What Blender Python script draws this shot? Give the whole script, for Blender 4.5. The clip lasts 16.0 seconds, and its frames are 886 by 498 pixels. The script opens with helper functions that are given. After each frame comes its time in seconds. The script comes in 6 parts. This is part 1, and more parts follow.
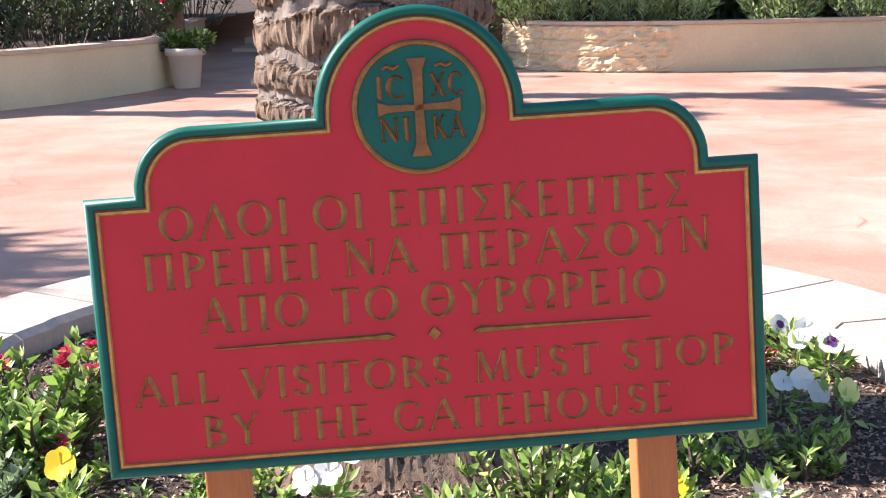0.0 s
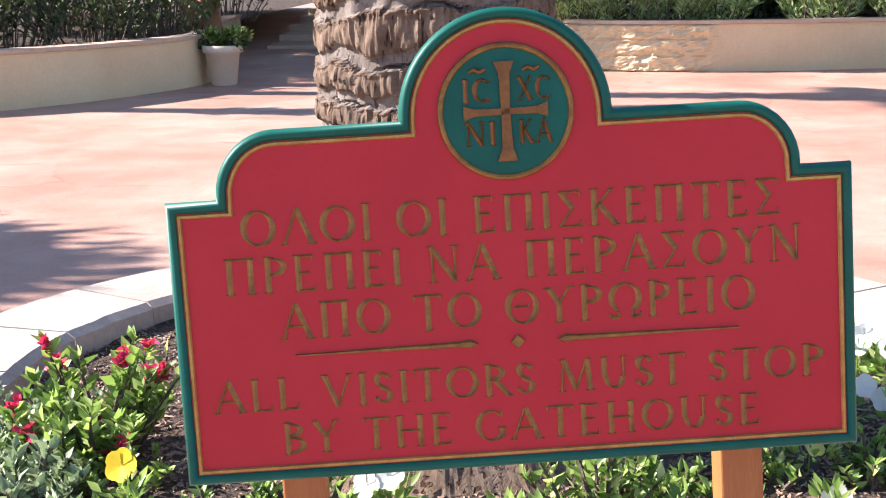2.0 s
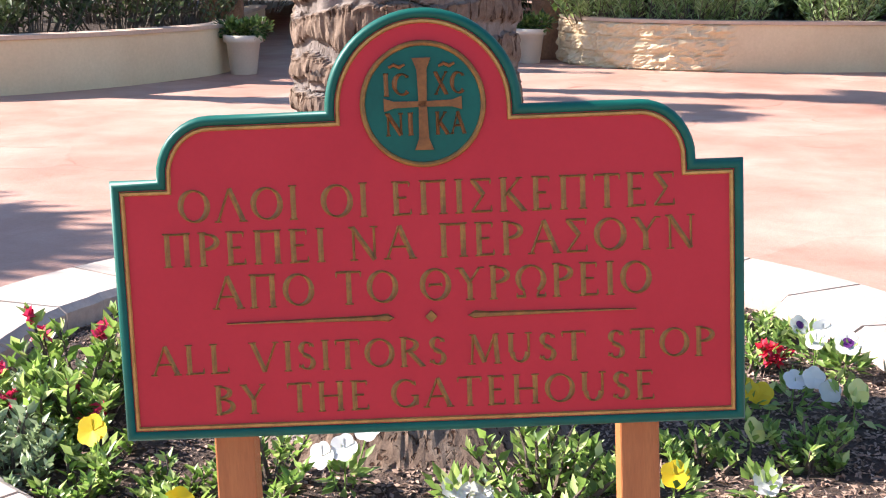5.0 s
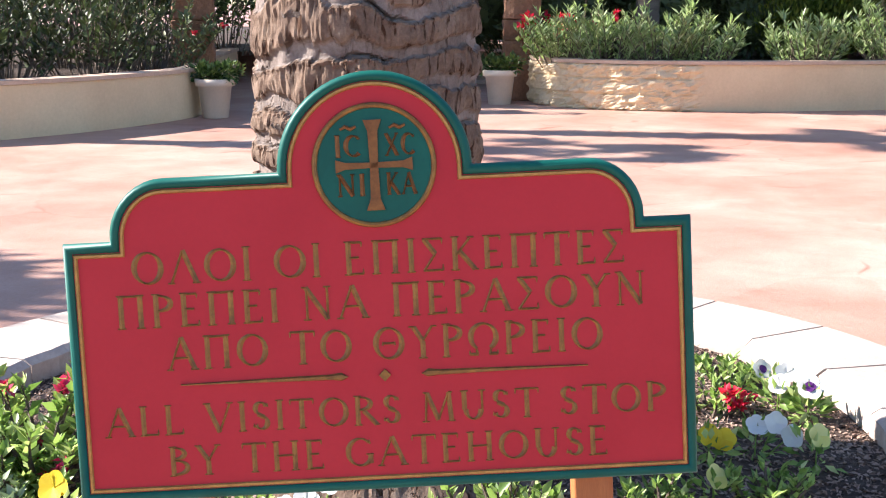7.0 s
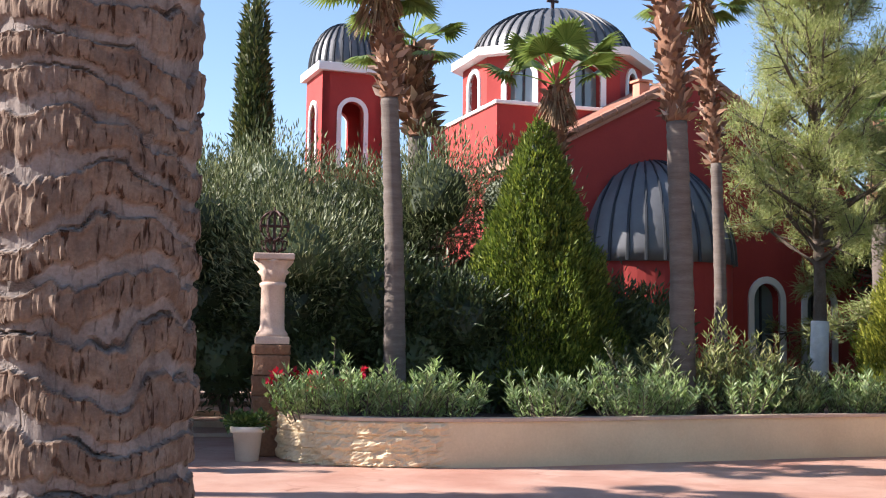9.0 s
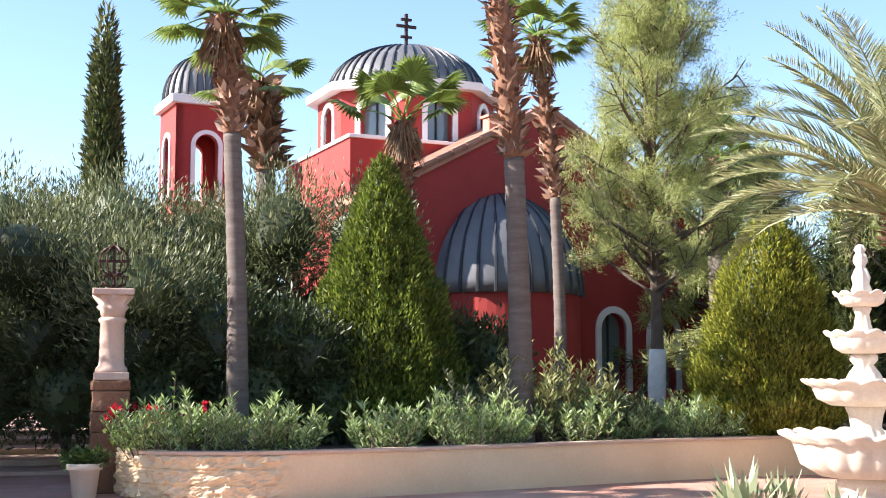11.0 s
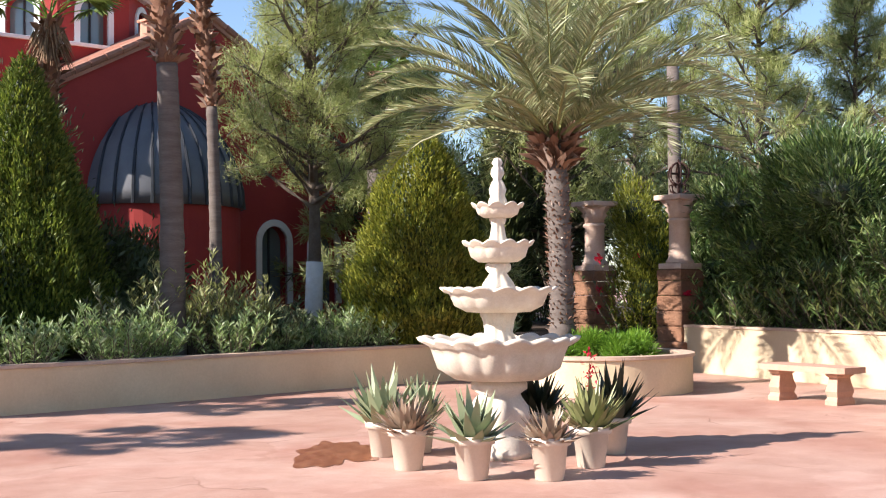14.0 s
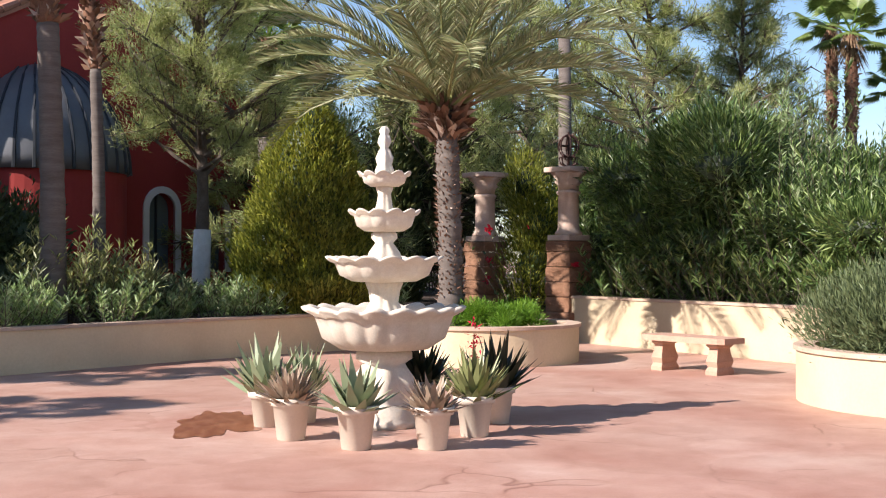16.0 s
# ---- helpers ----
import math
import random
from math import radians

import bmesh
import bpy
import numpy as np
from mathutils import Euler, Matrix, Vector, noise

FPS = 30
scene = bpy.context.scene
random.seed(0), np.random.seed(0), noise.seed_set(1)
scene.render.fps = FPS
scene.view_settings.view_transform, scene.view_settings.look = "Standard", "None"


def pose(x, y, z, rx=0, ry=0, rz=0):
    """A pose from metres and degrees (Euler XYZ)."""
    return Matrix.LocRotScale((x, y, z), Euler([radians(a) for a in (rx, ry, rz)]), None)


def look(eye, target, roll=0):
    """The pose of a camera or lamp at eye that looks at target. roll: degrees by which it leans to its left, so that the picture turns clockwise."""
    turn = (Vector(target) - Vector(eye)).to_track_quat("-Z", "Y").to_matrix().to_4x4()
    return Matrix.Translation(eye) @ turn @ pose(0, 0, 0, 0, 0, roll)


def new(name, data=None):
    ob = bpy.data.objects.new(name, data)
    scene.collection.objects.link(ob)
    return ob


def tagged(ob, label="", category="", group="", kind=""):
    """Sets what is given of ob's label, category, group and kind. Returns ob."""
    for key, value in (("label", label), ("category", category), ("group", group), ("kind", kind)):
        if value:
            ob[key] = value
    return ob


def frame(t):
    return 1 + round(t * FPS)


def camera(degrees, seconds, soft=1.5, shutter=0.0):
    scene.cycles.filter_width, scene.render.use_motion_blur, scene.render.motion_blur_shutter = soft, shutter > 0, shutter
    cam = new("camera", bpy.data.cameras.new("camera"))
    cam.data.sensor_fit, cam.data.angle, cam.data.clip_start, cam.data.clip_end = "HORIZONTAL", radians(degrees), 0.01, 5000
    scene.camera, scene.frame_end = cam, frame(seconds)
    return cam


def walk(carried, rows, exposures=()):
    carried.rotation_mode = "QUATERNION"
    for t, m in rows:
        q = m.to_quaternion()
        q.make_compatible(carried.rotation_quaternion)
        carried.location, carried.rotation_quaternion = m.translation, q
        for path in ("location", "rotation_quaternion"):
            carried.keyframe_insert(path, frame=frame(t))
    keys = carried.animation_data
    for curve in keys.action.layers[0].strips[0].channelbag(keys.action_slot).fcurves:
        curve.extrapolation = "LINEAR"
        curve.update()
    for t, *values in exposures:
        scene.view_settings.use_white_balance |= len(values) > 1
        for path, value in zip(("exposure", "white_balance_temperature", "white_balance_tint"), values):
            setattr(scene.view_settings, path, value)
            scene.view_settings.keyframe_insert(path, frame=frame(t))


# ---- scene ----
cam = camera(39.9, 16.0, soft=1.1)
PATH = [
    (0, (0.077, 0.095, 1.243), (0.077, 2.044, 0.795), -0.76),
    (0.5, (0.072, 0.102, 1.24), (0.062, 2.056, 0.811), 0.0),
    (1, (0.075, 0.1, 1.251), (0.085, 2.055, 0.83), -0.8),
    (1.5, (0.049, 0.101, 1.251), (0.101, 2.056, 0.83), -0.67),
    (2, (-0.002, 0.125, 1.249), (-0.048, 2.073, 0.798), -0.59),
    (2.5, (0.008, 0.114, 1.244), (-0.068, 2.06, 0.787), 0.58),
    (3, (0.035, 0.093, 1.25), (-0.025, 2.036, 0.781), 0.86),
    (3.5, (0.087, 0.055, 1.26), (0.037, 2.006, 0.825), 0.58),
    (4, (0.142, 0.008, 1.253), (0.066, 1.956, 0.807), 1.18),
    (4.2, (0.15, -0.016, 1.258), (0.057, 1.928, 0.796), 0.67),
    (6.5, (0.182, -0.012, 1.269), (0.11, 1.939, 0.837), 0.1),
    (7, (0.199, -0.024, 1.298), (0.147, 1.935, 0.899), 0.23),
    (7.5, (0.2135, 0.025, 1.338), (0.2035, 1.997, 1.004), 0.8),
    (8, (0.232, 0.055, 1.418), (0.308, 2.049, 1.273), 1.6),
    (8.2, (0.237, 0.058, 1.46), (0.362, 2.053, 1.411), 1.7),
    (8.5, (0.258, 0.032, 1.49), (0.461, 2.022, 1.526), 1.5),
    (9, (0.306, -0.037, 1.53), (0.639, 1.93, 1.682), 0.8),
    (9.2, (0.335, -0.045, 1.543), (0.71, 1.912, 1.718), 0.4),
    (11.3, (0.641, -0.459, 1.551), (1.206, 1.449, 1.755), 0.1),
    (11.5, (0.65, -0.462, 1.552), (1.236, 1.441, 1.746), 0.2),
    (12, (0.682, -0.462, 1.525), (1.343, 1.418, 1.693), 0.4),
    (12.3, (0.687, -0.466, 1.506), (1.441, 1.382, 1.639), 0.5),
    (12.5, (0.72, -0.44, 1.519), (1.523, 1.388, 1.643), -0.2),
    (13, (0.78, -0.412, 1.516), (1.686, 1.367, 1.62), -0.2),
    (13.5, (0.823, -0.393, 1.502), (1.793, 1.353, 1.589), 0.0),
    (14, (0.86, -0.391, 1.5), (1.895, 1.319, 1.563), -0.4),
    (14.3, (0.891, -0.378, 1.501), (1.951, 1.317, 1.548), -0.2),
    (14.5, (0.889, -0.371, 1.494), (1.968, 1.313, 1.532), -0.1),
    (15, (0.913, -0.374, 1.494), (2.041, 1.278, 1.515), 0.4),
    (15.5, (0.933, -0.375, 1.493), (2.08, 1.263, 1.506), 0.0),
    (16, (0.958, -0.377, 1.491), (2.137, 1.238, 1.505), 0.1),
]
EXPOSURES = [(t, e, 6500, 14) for t, e in ((0.0, 1.83), (4.0, 1.86), (7.5, 1.90), (8.5, 1.58), (9.2, 1.46), (11.3, 1.93), (12.5, 1.93), (13.5, 1.50), (14.5, 1.16), (16.0, 1.04))]
walk(cam, [(t, look(eye, target, roll)) for t, eye, target, roll in PATH], EXPOSURES)

# ---- world and sun ----
SUN_FROM = Vector((-0.835, 0.108, 0.542)).normalized()
world = bpy.data.worlds.new("sky")
scene.world = world
world.use_nodes = True
wn = world.node_tree
sky = wn.nodes.new("ShaderNodeTexSky")
sky.sky_type = 'NISHITA'
sky.sun_disc = False
sky.sun_elevation = math.asin(SUN_FROM.z)
sky.sun_rotation = math.atan2(SUN_FROM.x, SUN_FROM.y)
sky.air_density, sky.dust_density, sky.ozone_density = 1.0, 0.3, 3.0
wn.nodes["Background"].inputs["Strength"].default_value = 0.086
wn.links.new(sky.outputs["Color"], wn.nodes["Background"].inputs["Color"])
sun = new("sun", bpy.data.lights.new("sun", "SUN"))
sun.data.energy, sun.data.angle, sun.data.color = 5.0, radians(0.55), (1.0, 0.935, 0.87)
sun.matrix_world = look(SUN_FROM * 50, (0, 0, 0))


# ---- materials ----
def ramp(nt, fac, stops):
    r = nt.nodes.new("ShaderNodeValToRGB")
    e = r.color_ramp.elements
    while len(e) < len(stops):
        e.new(0.5)
    for el, (p, c) in zip(e, stops):
        el.position, el.color = p, (*c, 1)
    nt.links.new(fac, r.inputs[0])
    return r.outputs[0]


def noise_node(nt, co, scale, detail=5, rough=0.6, dist=0.0):
    n = nt.nodes.new("ShaderNodeTexNoise")
    n.inputs["Scale"].default_value, n.inputs["Detail"].default_value = scale, detail
    n.inputs["Roughness"].default_value, n.inputs["Distortion"].default_value = rough, dist
    nt.links.new(co, n.inputs["Vector"])
    return n.outputs["Fac"]


def mix(nt, a, b, fac, mode="MIX"):
    m = nt.nodes.new("ShaderNodeMix")
    m.data_type, m.blend_type = "RGBA", mode
    for sock, v in ((m.inputs[0], fac), (m.inputs[6], a), (m.inputs[7], b)):
        if isinstance(v, (int, float)):
            sock.default_value = v
        elif isinstance(v, tuple):
            sock.default_value = (*v, 1)
        else:
            nt.links.new(v, sock)
    return m.outputs[2]


def mapped(nt, scale=(1, 1, 1), kind="Object"):
    tc = nt.nodes.new("ShaderNodeTexCoord")
    mp = nt.nodes.new("ShaderNodeMapping")
    mp.inputs["Scale"].default_value = scale
    nt.links.new(tc.outputs[kind], mp.inputs["Vector"])
    return mp.outputs["Vector"]


def surface(name, c1, c2, scale=3.0, rough=0.7, bump=0.25, bscale=45.0, metal=0.0, grain=0.35, stretch=(1, 1, 1), depth=0.004, vary=0.0, spec=0.4):
    m = bpy.data.materials.new(name)
    m.use_nodes = True
    nt = m.node_tree
    b = nt.nodes["Principled BSDF"]
    co = mapped(nt, stretch)
    big = ramp(nt, noise_node(nt, co, scale, 4), [(0.3, c1), (0.7, c2)])
    fine = ramp(nt, noise_node(nt, co, bscale, 6, 0.7), [(0.25, (1 - grain,) * 3), (0.75, (1.0, 1.0, 1.0))])
    col = mix(nt, big, fine, 1.0, "MULTIPLY")
    if vary:
        oi = nt.nodes.new("ShaderNodeObjectInfo")
        tone = ramp(nt, oi.outputs["Random"], [(0.0, (1 - vary,) * 3), (1.0, (1.0, 1.0, 1.0))])
        col = mix(nt, col, tone, 1.0, "MULTIPLY")
    nt.links.new(col, b.inputs["Base Color"])
    b.inputs["Roughness"].default_value, b.inputs["Metallic"].default_value = rough, metal
    b.inputs["Specular IOR Level"].default_value = spec
    if bump:
        bp = nt.nodes.new("ShaderNodeBump")
        bp.inputs["Strength"].default_value, bp.inputs["Distance"].default_value = bump, depth
        nt.links.new(noise_node(nt, co, bscale, 7, 0.65), bp.inputs["Height"])
        nt.links.new(bp.outputs[0], b.inputs["Normal"])
    return m


def leafy(name, stops, rough=0.45, through_light=0.35, spec=0.4):
    """Leaves: each one has a tone of its own, and lets some light through."""
    m = bpy.data.materials.new(name)
    m.use_nodes = True
    nt = m.node_tree
    b = nt.nodes["Principled BSDF"]
    g = nt.nodes.new("ShaderNodeNewGeometry")
    col = ramp(nt, g.outputs["Random Per Island"], stops)
    patch = ramp(nt, noise_node(nt, mapped(nt), 1.6, 3), [(0.3, (0.72, 0.72, 0.72)), (0.7, (1.0, 1.0, 1.0))])
    col = mix(nt, col, patch, 1.0, "MULTIPLY")
    nt.links.new(col, b.inputs["Base Color"])
    b.inputs["Roughness"].default_value, b.inputs["Specular IOR Level"].default_value = rough, spec
    tr = nt.nodes.new("ShaderNodeBsdfTranslucent")
    nt.links.new(mix(nt, col, (0.9, 1.0, 0.45), 0.35, "MULTIPLY"), tr.inputs["Color"])
    ms = nt.nodes.new("ShaderNodeMixShader")
    ms.inputs[0].default_value = through_light
    nt.links.new(b.outputs[0], ms.inputs[1])
    nt.links.new(tr.outputs[0], ms.inputs[2])
    nt.links.new(ms.outputs[0], nt.nodes["Material Output"].inputs["Surface"])
    return m


def plaza_material():
    """Stained, stamped concrete in pinks and tans with hairline cracks."""
    m = bpy.data.materials.new("stained_concrete")
    m.use_nodes = True
    nt = m.node_tree
    b = nt.nodes["Principled BSDF"]
    co = mapped(nt)
    big = ramp(nt, noise_node(nt, co, 0.55, 5, 0.6, 0.6), [(0.28, (0.46, 0.24, 0.185)), (0.5, (0.54, 0.335, 0.268)), (0.72, (0.61, 0.43, 0.36))])
    mid = ramp(nt, noise_node(nt, co, 2.2, 6, 0.65, 0.4), [(0.3, (0.80, 0.74, 0.71)), (0.65, (1.0, 1.0, 1.0))])
    fine = ramp(nt, noise_node(nt, co, 55, 6, 0.7), [(0.3, (0.82, 0.80, 0.78)), (0.7, (1.0, 1.0, 1.0))])
    col = mix(nt, mix(nt, big, mid, 1.0, "MULTIPLY"), fine, 1.0, "MULTIPLY")
    wob = nt.nodes.new("ShaderNodeVectorMath")
    nz = nt.nodes.new("ShaderNodeTexNoise")
    nz.inputs["Scale"].default_value = 1.3
    nt.links.new(co, nz.inputs["Vector"])
    sc = nt.nodes.new("ShaderNodeVectorMath")
    sc.operation = "SCALE"
    sc.inputs["Scale"].default_value = 0.7
    nt.links.new(nz.outputs["Color"], sc.inputs[0])
    nt.links.new(co, wob.inputs[0])
    nt.links.new(sc.outputs[0], wob.inputs[1])
    v = nt.nodes.new("ShaderNodeTexVoronoi")
    v.feature = "DISTANCE_TO_EDGE"
    v.inputs["Scale"].default_value = 0.75
    nt.links.new(wob.outputs[0], v.inputs["Vector"])
    line = ramp(nt, v.outputs["Distance"], [(0.0, (1.0, 1.0, 1.0)), (0.014, (0.0, 0.0, 0.0))])
    gaps = ramp(nt, noise_node(nt, co, 0.9, 2), [(0.52, (0.0, 0.0, 0.0)), (0.62, (1.0, 1.0, 1.0))])
    crack = mix(nt, line, gaps, 1.0, "MULTIPLY")
    tone = nt.nodes.new("ShaderNodeTexVoronoi")
    tone.inputs["Scale"].default_value = 0.75
    nt.links.new(wob.outputs[0], tone.inputs["Vector"])
    flag = ramp(nt, tone.outputs["Color"], [(0.0, (0.86, 0.82, 0.79)), (1.0, (1.0, 1.0, 1.0))])
    col = mix(nt, col, flag, 1.0, "MULTIPLY")
    col = mix(nt, col, (0.20, 0.09, 0.06), mix(nt, (0.0, 0.0, 0.0), crack, 0.8))
    nt.links.new(col, b.inputs["Base Color"])
    b.inputs["Roughness"].default_value, b.inputs["Specular IOR Level"].default_value = 0.55, 0.35
    bp = nt.nodes.new("ShaderNodeBump")
    bp.inputs["Strength"].default_value, bp.inputs["Distance"].default_value = 0.35, 0.01
    nt.links.new(noise_node(nt, co, 18, 8, 0.7), bp.inputs["Height"])
    nt.links.new(bp.outputs[0], b.inputs["Normal"])
    return m


PLAZA = plaza_material()
STUCCO = surface("cream_stucco", (0.70, 0.56, 0.36), (0.60, 0.46, 0.29), 1.2, 0.85, 0.5, 30, grain=0.14, depth=0.006)
PALE_STUCCO = surface("pale_yellow_stucco", (0.58, 0.47, 0.31), (0.51, 0.405, 0.26), 1.2, 0.85, 0.4, 30, grain=0.1, depth=0.005)
CAP = surface("sandstone_cap", (0.62, 0.46, 0.34), (0.50, 0.35, 0.26), 3.0, 0.8, 0.5, 35, grain=0.25)
KERB = surface("pale_kerb_stone", (0.54, 0.46, 0.40), (0.41, 0.335, 0.29), 2.2, 0.85, 0.6, 40, grain=0.3, vary=0.12)
BED_SOIL = surface("mulched_soil", (0.075, 0.05, 0.038), (0.17, 0.11, 0.082), 9, 0.95, 1.0, 60, grain=0.6, depth=0.03)
SOIL = surface("dark_soil", (0.055, 0.035, 0.025), (0.11, 0.07, 0.05), 6, 0.95, 1.0, 45, grain=0.6, depth=0.03)
MULCH = surface("wood_mulch", (0.26, 0.16, 0.115), (0.48, 0.35, 0.27), 20, 0.9, 0.6, 80, grain=0.5)
RED_SIGN = surface("crimson_paint", (0.42, 0.026, 0.038), (0.37, 0.020, 0.031), 5, 0.5, 0.12, 120, grain=0.08, depth=0.001, spec=0.22)
GREEN_SIGN = surface("teal_paint", (0.003, 0.105, 0.080), (0.003, 0.075, 0.058), 9, 0.45, 0.15, 90, grain=0.15, depth=0.001, spec=0.2)
GOLD_LINE = surface("bright_gold_line", (0.52, 0.31, 0.09), (0.34, 0.18, 0.05), 30, 0.4, 0.3, 200, metal=0.35, grain=0.4, depth=0.001)
GOLD = surface("dull_gold_leaf", (0.26, 0.115, 0.032), (0.16, 0.065, 0.02), 40, 0.42, 0.3, 200, metal=0.35, grain=0.4, depth=0.001)
OLD_GOLD = surface("worn_bronze_gold", (0.34, 0.18, 0.04), (0.15, 0.075, 0.025), 40, 0.5, 0.3, 200, metal=0.3, grain=0.4, depth=0.001)
POST = surface("orange_cedar", (0.42, 0.16, 0.05), (0.33, 0.115, 0.035), 5, 0.55, 0.3, 60, grain=0.3, stretch=(6, 6, 0.6))
def bark_material():
    """Old palm bark: smooth grey leaf scars between bands of brown fibre with short upright cracks."""
    m = bpy.data.materials.new("grey_brown_palm_bark")
    m.use_nodes = True
    nt = m.node_tree
    b = nt.nodes["Principled BSDF"]
    at = nt.nodes.new("ShaderNodeAttribute")
    at.attribute_name = "fibre"
    fac = at.outputs["Fac"]
    co = mapped(nt)
    grey = ramp(nt, noise_node(nt, co, 9, 5, 0.65), [(0.3, (0.125, 0.10, 0.087)), (0.7, (0.275, 0.235, 0.21))])
    brown = ramp(nt, noise_node(nt, co, 13, 5, 0.65), [(0.28, (0.075, 0.043, 0.028)), (0.5, (0.165, 0.107, 0.072)), (0.75, (0.275, 0.205, 0.15))])
    col = mix(nt, grey, brown, ramp(nt, fac, [(0.25, (0.0, 0.0, 0.0)), (0.75, (0.8, 0.8, 0.8))]))
    hair = noise_node(nt, mapped(nt, (62, 62, 13)), 1.0, 3, 0.55, 0.5)
    wide = noise_node(nt, mapped(nt, (26, 26, 9)), 1.0, 3, 0.5, 0.6)
    crack = ramp(nt, hair, [(0.34, (0.30, 0.20, 0.14)), (0.43, (1.0, 1.0, 1.0))])
    split = ramp(nt, wide, [(0.30, (0.28, 0.20, 0.15)), (0.36, (1.0, 1.0, 1.0))])
    col = mix(nt, col, mix(nt, col, crack, 1.0, "MULTIPLY"), ramp(nt, fac, [(0.2, (0.15, 0.15, 0.15)), (0.6, (1.0, 1.0, 1.0))]))
    col = mix(nt, col, split, 0.8, "MULTIPLY")
    speck = ramp(nt, noise_node(nt, co, 120, 5, 0.7), [(0.3, (0.72, 0.70, 0.68)), (0.65, (1.0, 1.0, 1.0))])
    nt.links.new(mix(nt, col, speck, 1.0, "MULTIPLY"), b.inputs["Base Color"])
    b.inputs["Roughness"].default_value, b.inputs["Specular IOR Level"].default_value = 0.9, 0.2
    hgt = mix(nt, mix(nt, crack, split, 1.0, "MULTIPLY"), noise_node(nt, co, 90, 6, 0.7), 0.35)
    bp = nt.nodes.new("ShaderNodeBump")
    bp.inputs["Strength"].default_value, bp.inputs["Distance"].default_value = 0.8, 0.012
    nt.links.new(hgt, bp.inputs["Height"])
    nt.links.new(bp.outputs[0], b.inputs["Normal"])
    return m


BARK = bark_material()
SMOOTH_TRUNK = surface("ringed_palm_trunk", (0.115, 0.09, 0.075), (0.175, 0.145, 0.125), 4, 0.9, 0.6, 30, grain=0.35, stretch=(0.6, 0.6, 4), depth=0.01)
BOOTS = surface("dry_palm_boots", (0.30, 0.15, 0.085), (0.16, 0.075, 0.045), 6, 0.9, 0.6, 50, grain=0.5)
BOOT_TIPS = leafy("cut_frond_stubs", [(0.0, (0.11, 0.055, 0.035)), (0.55, (0.27, 0.155, 0.10)), (0.85, (0.42, 0.29, 0.22)), (1.0, (0.60, 0.47, 0.38))], 0.85, 0.05, 0.2)
STRAW = surface("dry_palm_thatch", (0.34, 0.23, 0.13), (0.20, 0.12, 0.07), 6, 0.9, 0.3, 50, grain=0.4)
WOOD = surface("tree_bark", (0.12, 0.085, 0.06), (0.19, 0.15, 0.12), 6, 0.95, 1.0, 40, grain=0.5, depth=0.02)
WHITEWASH = surface("whitewashed_bark", (0.74, 0.72, 0.68), (0.60, 0.57, 0.52), 6, 0.9, 0.8, 40, grain=0.2)
STONE = surface("white_cast_stone", (0.70, 0.63, 0.53), (0.57, 0.48, 0.38), 4, 0.8, 0.5, 60, grain=0.2, depth=0.004)
COLUMN = surface("pinkish_cast_stone", (0.62, 0.46, 0.37), (0.50, 0.36, 0.28), 4, 0.85, 0.5, 50, grain=0.25)
BROWNSTONE = surface("rough_brown_sandstone", (0.38, 0.20, 0.115), (0.28, 0.135, 0.075), 2.5, 0.9, 1.0, 22, grain=0.4, depth=0.03, vary=0.25)
POT = surface("beige_plastic_pot", (0.66, 0.56, 0.45), (0.60, 0.50, 0.40), 5, 0.55, 0.15, 60, grain=0.12, vary=0.1)
CHURCH_RED = surface("red_church_stucco", (0.37, 0.044, 0.036), (0.30, 0.034, 0.030), 0.8, 0.85, 0.4, 18, grain=0.14, depth=0.006)
WHITE = surface("white_trim", (0.80, 0.79, 0.78), (0.74, 0.73, 0.72), 2, 0.7, 0.2, 40, grain=0.08)
DOME = surface("grey_metal_roof", (0.17, 0.173, 0.18), (0.125, 0.127, 0.135), 1.5, 0.5, 0.1, 30, metal=0.2, grain=0.15)
SEAM = surface("dark_metal_seam", (0.035, 0.038, 0.045), (0.05, 0.055, 0.06), 2, 0.5, 0.1, 30, metal=0.3)
TILE = surface("terracotta_roof_tile", (0.55, 0.27, 0.18), (0.43, 0.20, 0.135), 4, 0.8, 0.5, 30, grain=0.25, vary=0.3)
IRON = surface("rusty_black_iron", (0.03, 0.018, 0.016), (0.075, 0.03, 0.022), 8, 0.55, 0.2, 60, metal=0.4)
SANDSTONE = surface("pink_sandstone_bench", (0.55, 0.34, 0.24), (0.46, 0.27, 0.19), 4, 0.85, 0.5, 45, grain=0.25)
WET = surface("wet_concrete_stain", (0.20, 0.058, 0.03), (0.40, 0.17, 0.095), 4.5, 0.3, 0.4, 30, grain=0.45)
GLASS = bpy.data.materials.new("window_glass")
GLASS.use_nodes = True
GLASS.node_tree.nodes["Principled BSDF"].inputs["Base Color"].default_value = (0.13, 0.17, 0.175, 1)
GLASS.node_tree.nodes["Principled BSDF"].inputs["Roughness"].default_value = 0.05
GLASS.node_tree.nodes["Principled BSDF"].inputs["Specular IOR Level"].default_value = 1.0

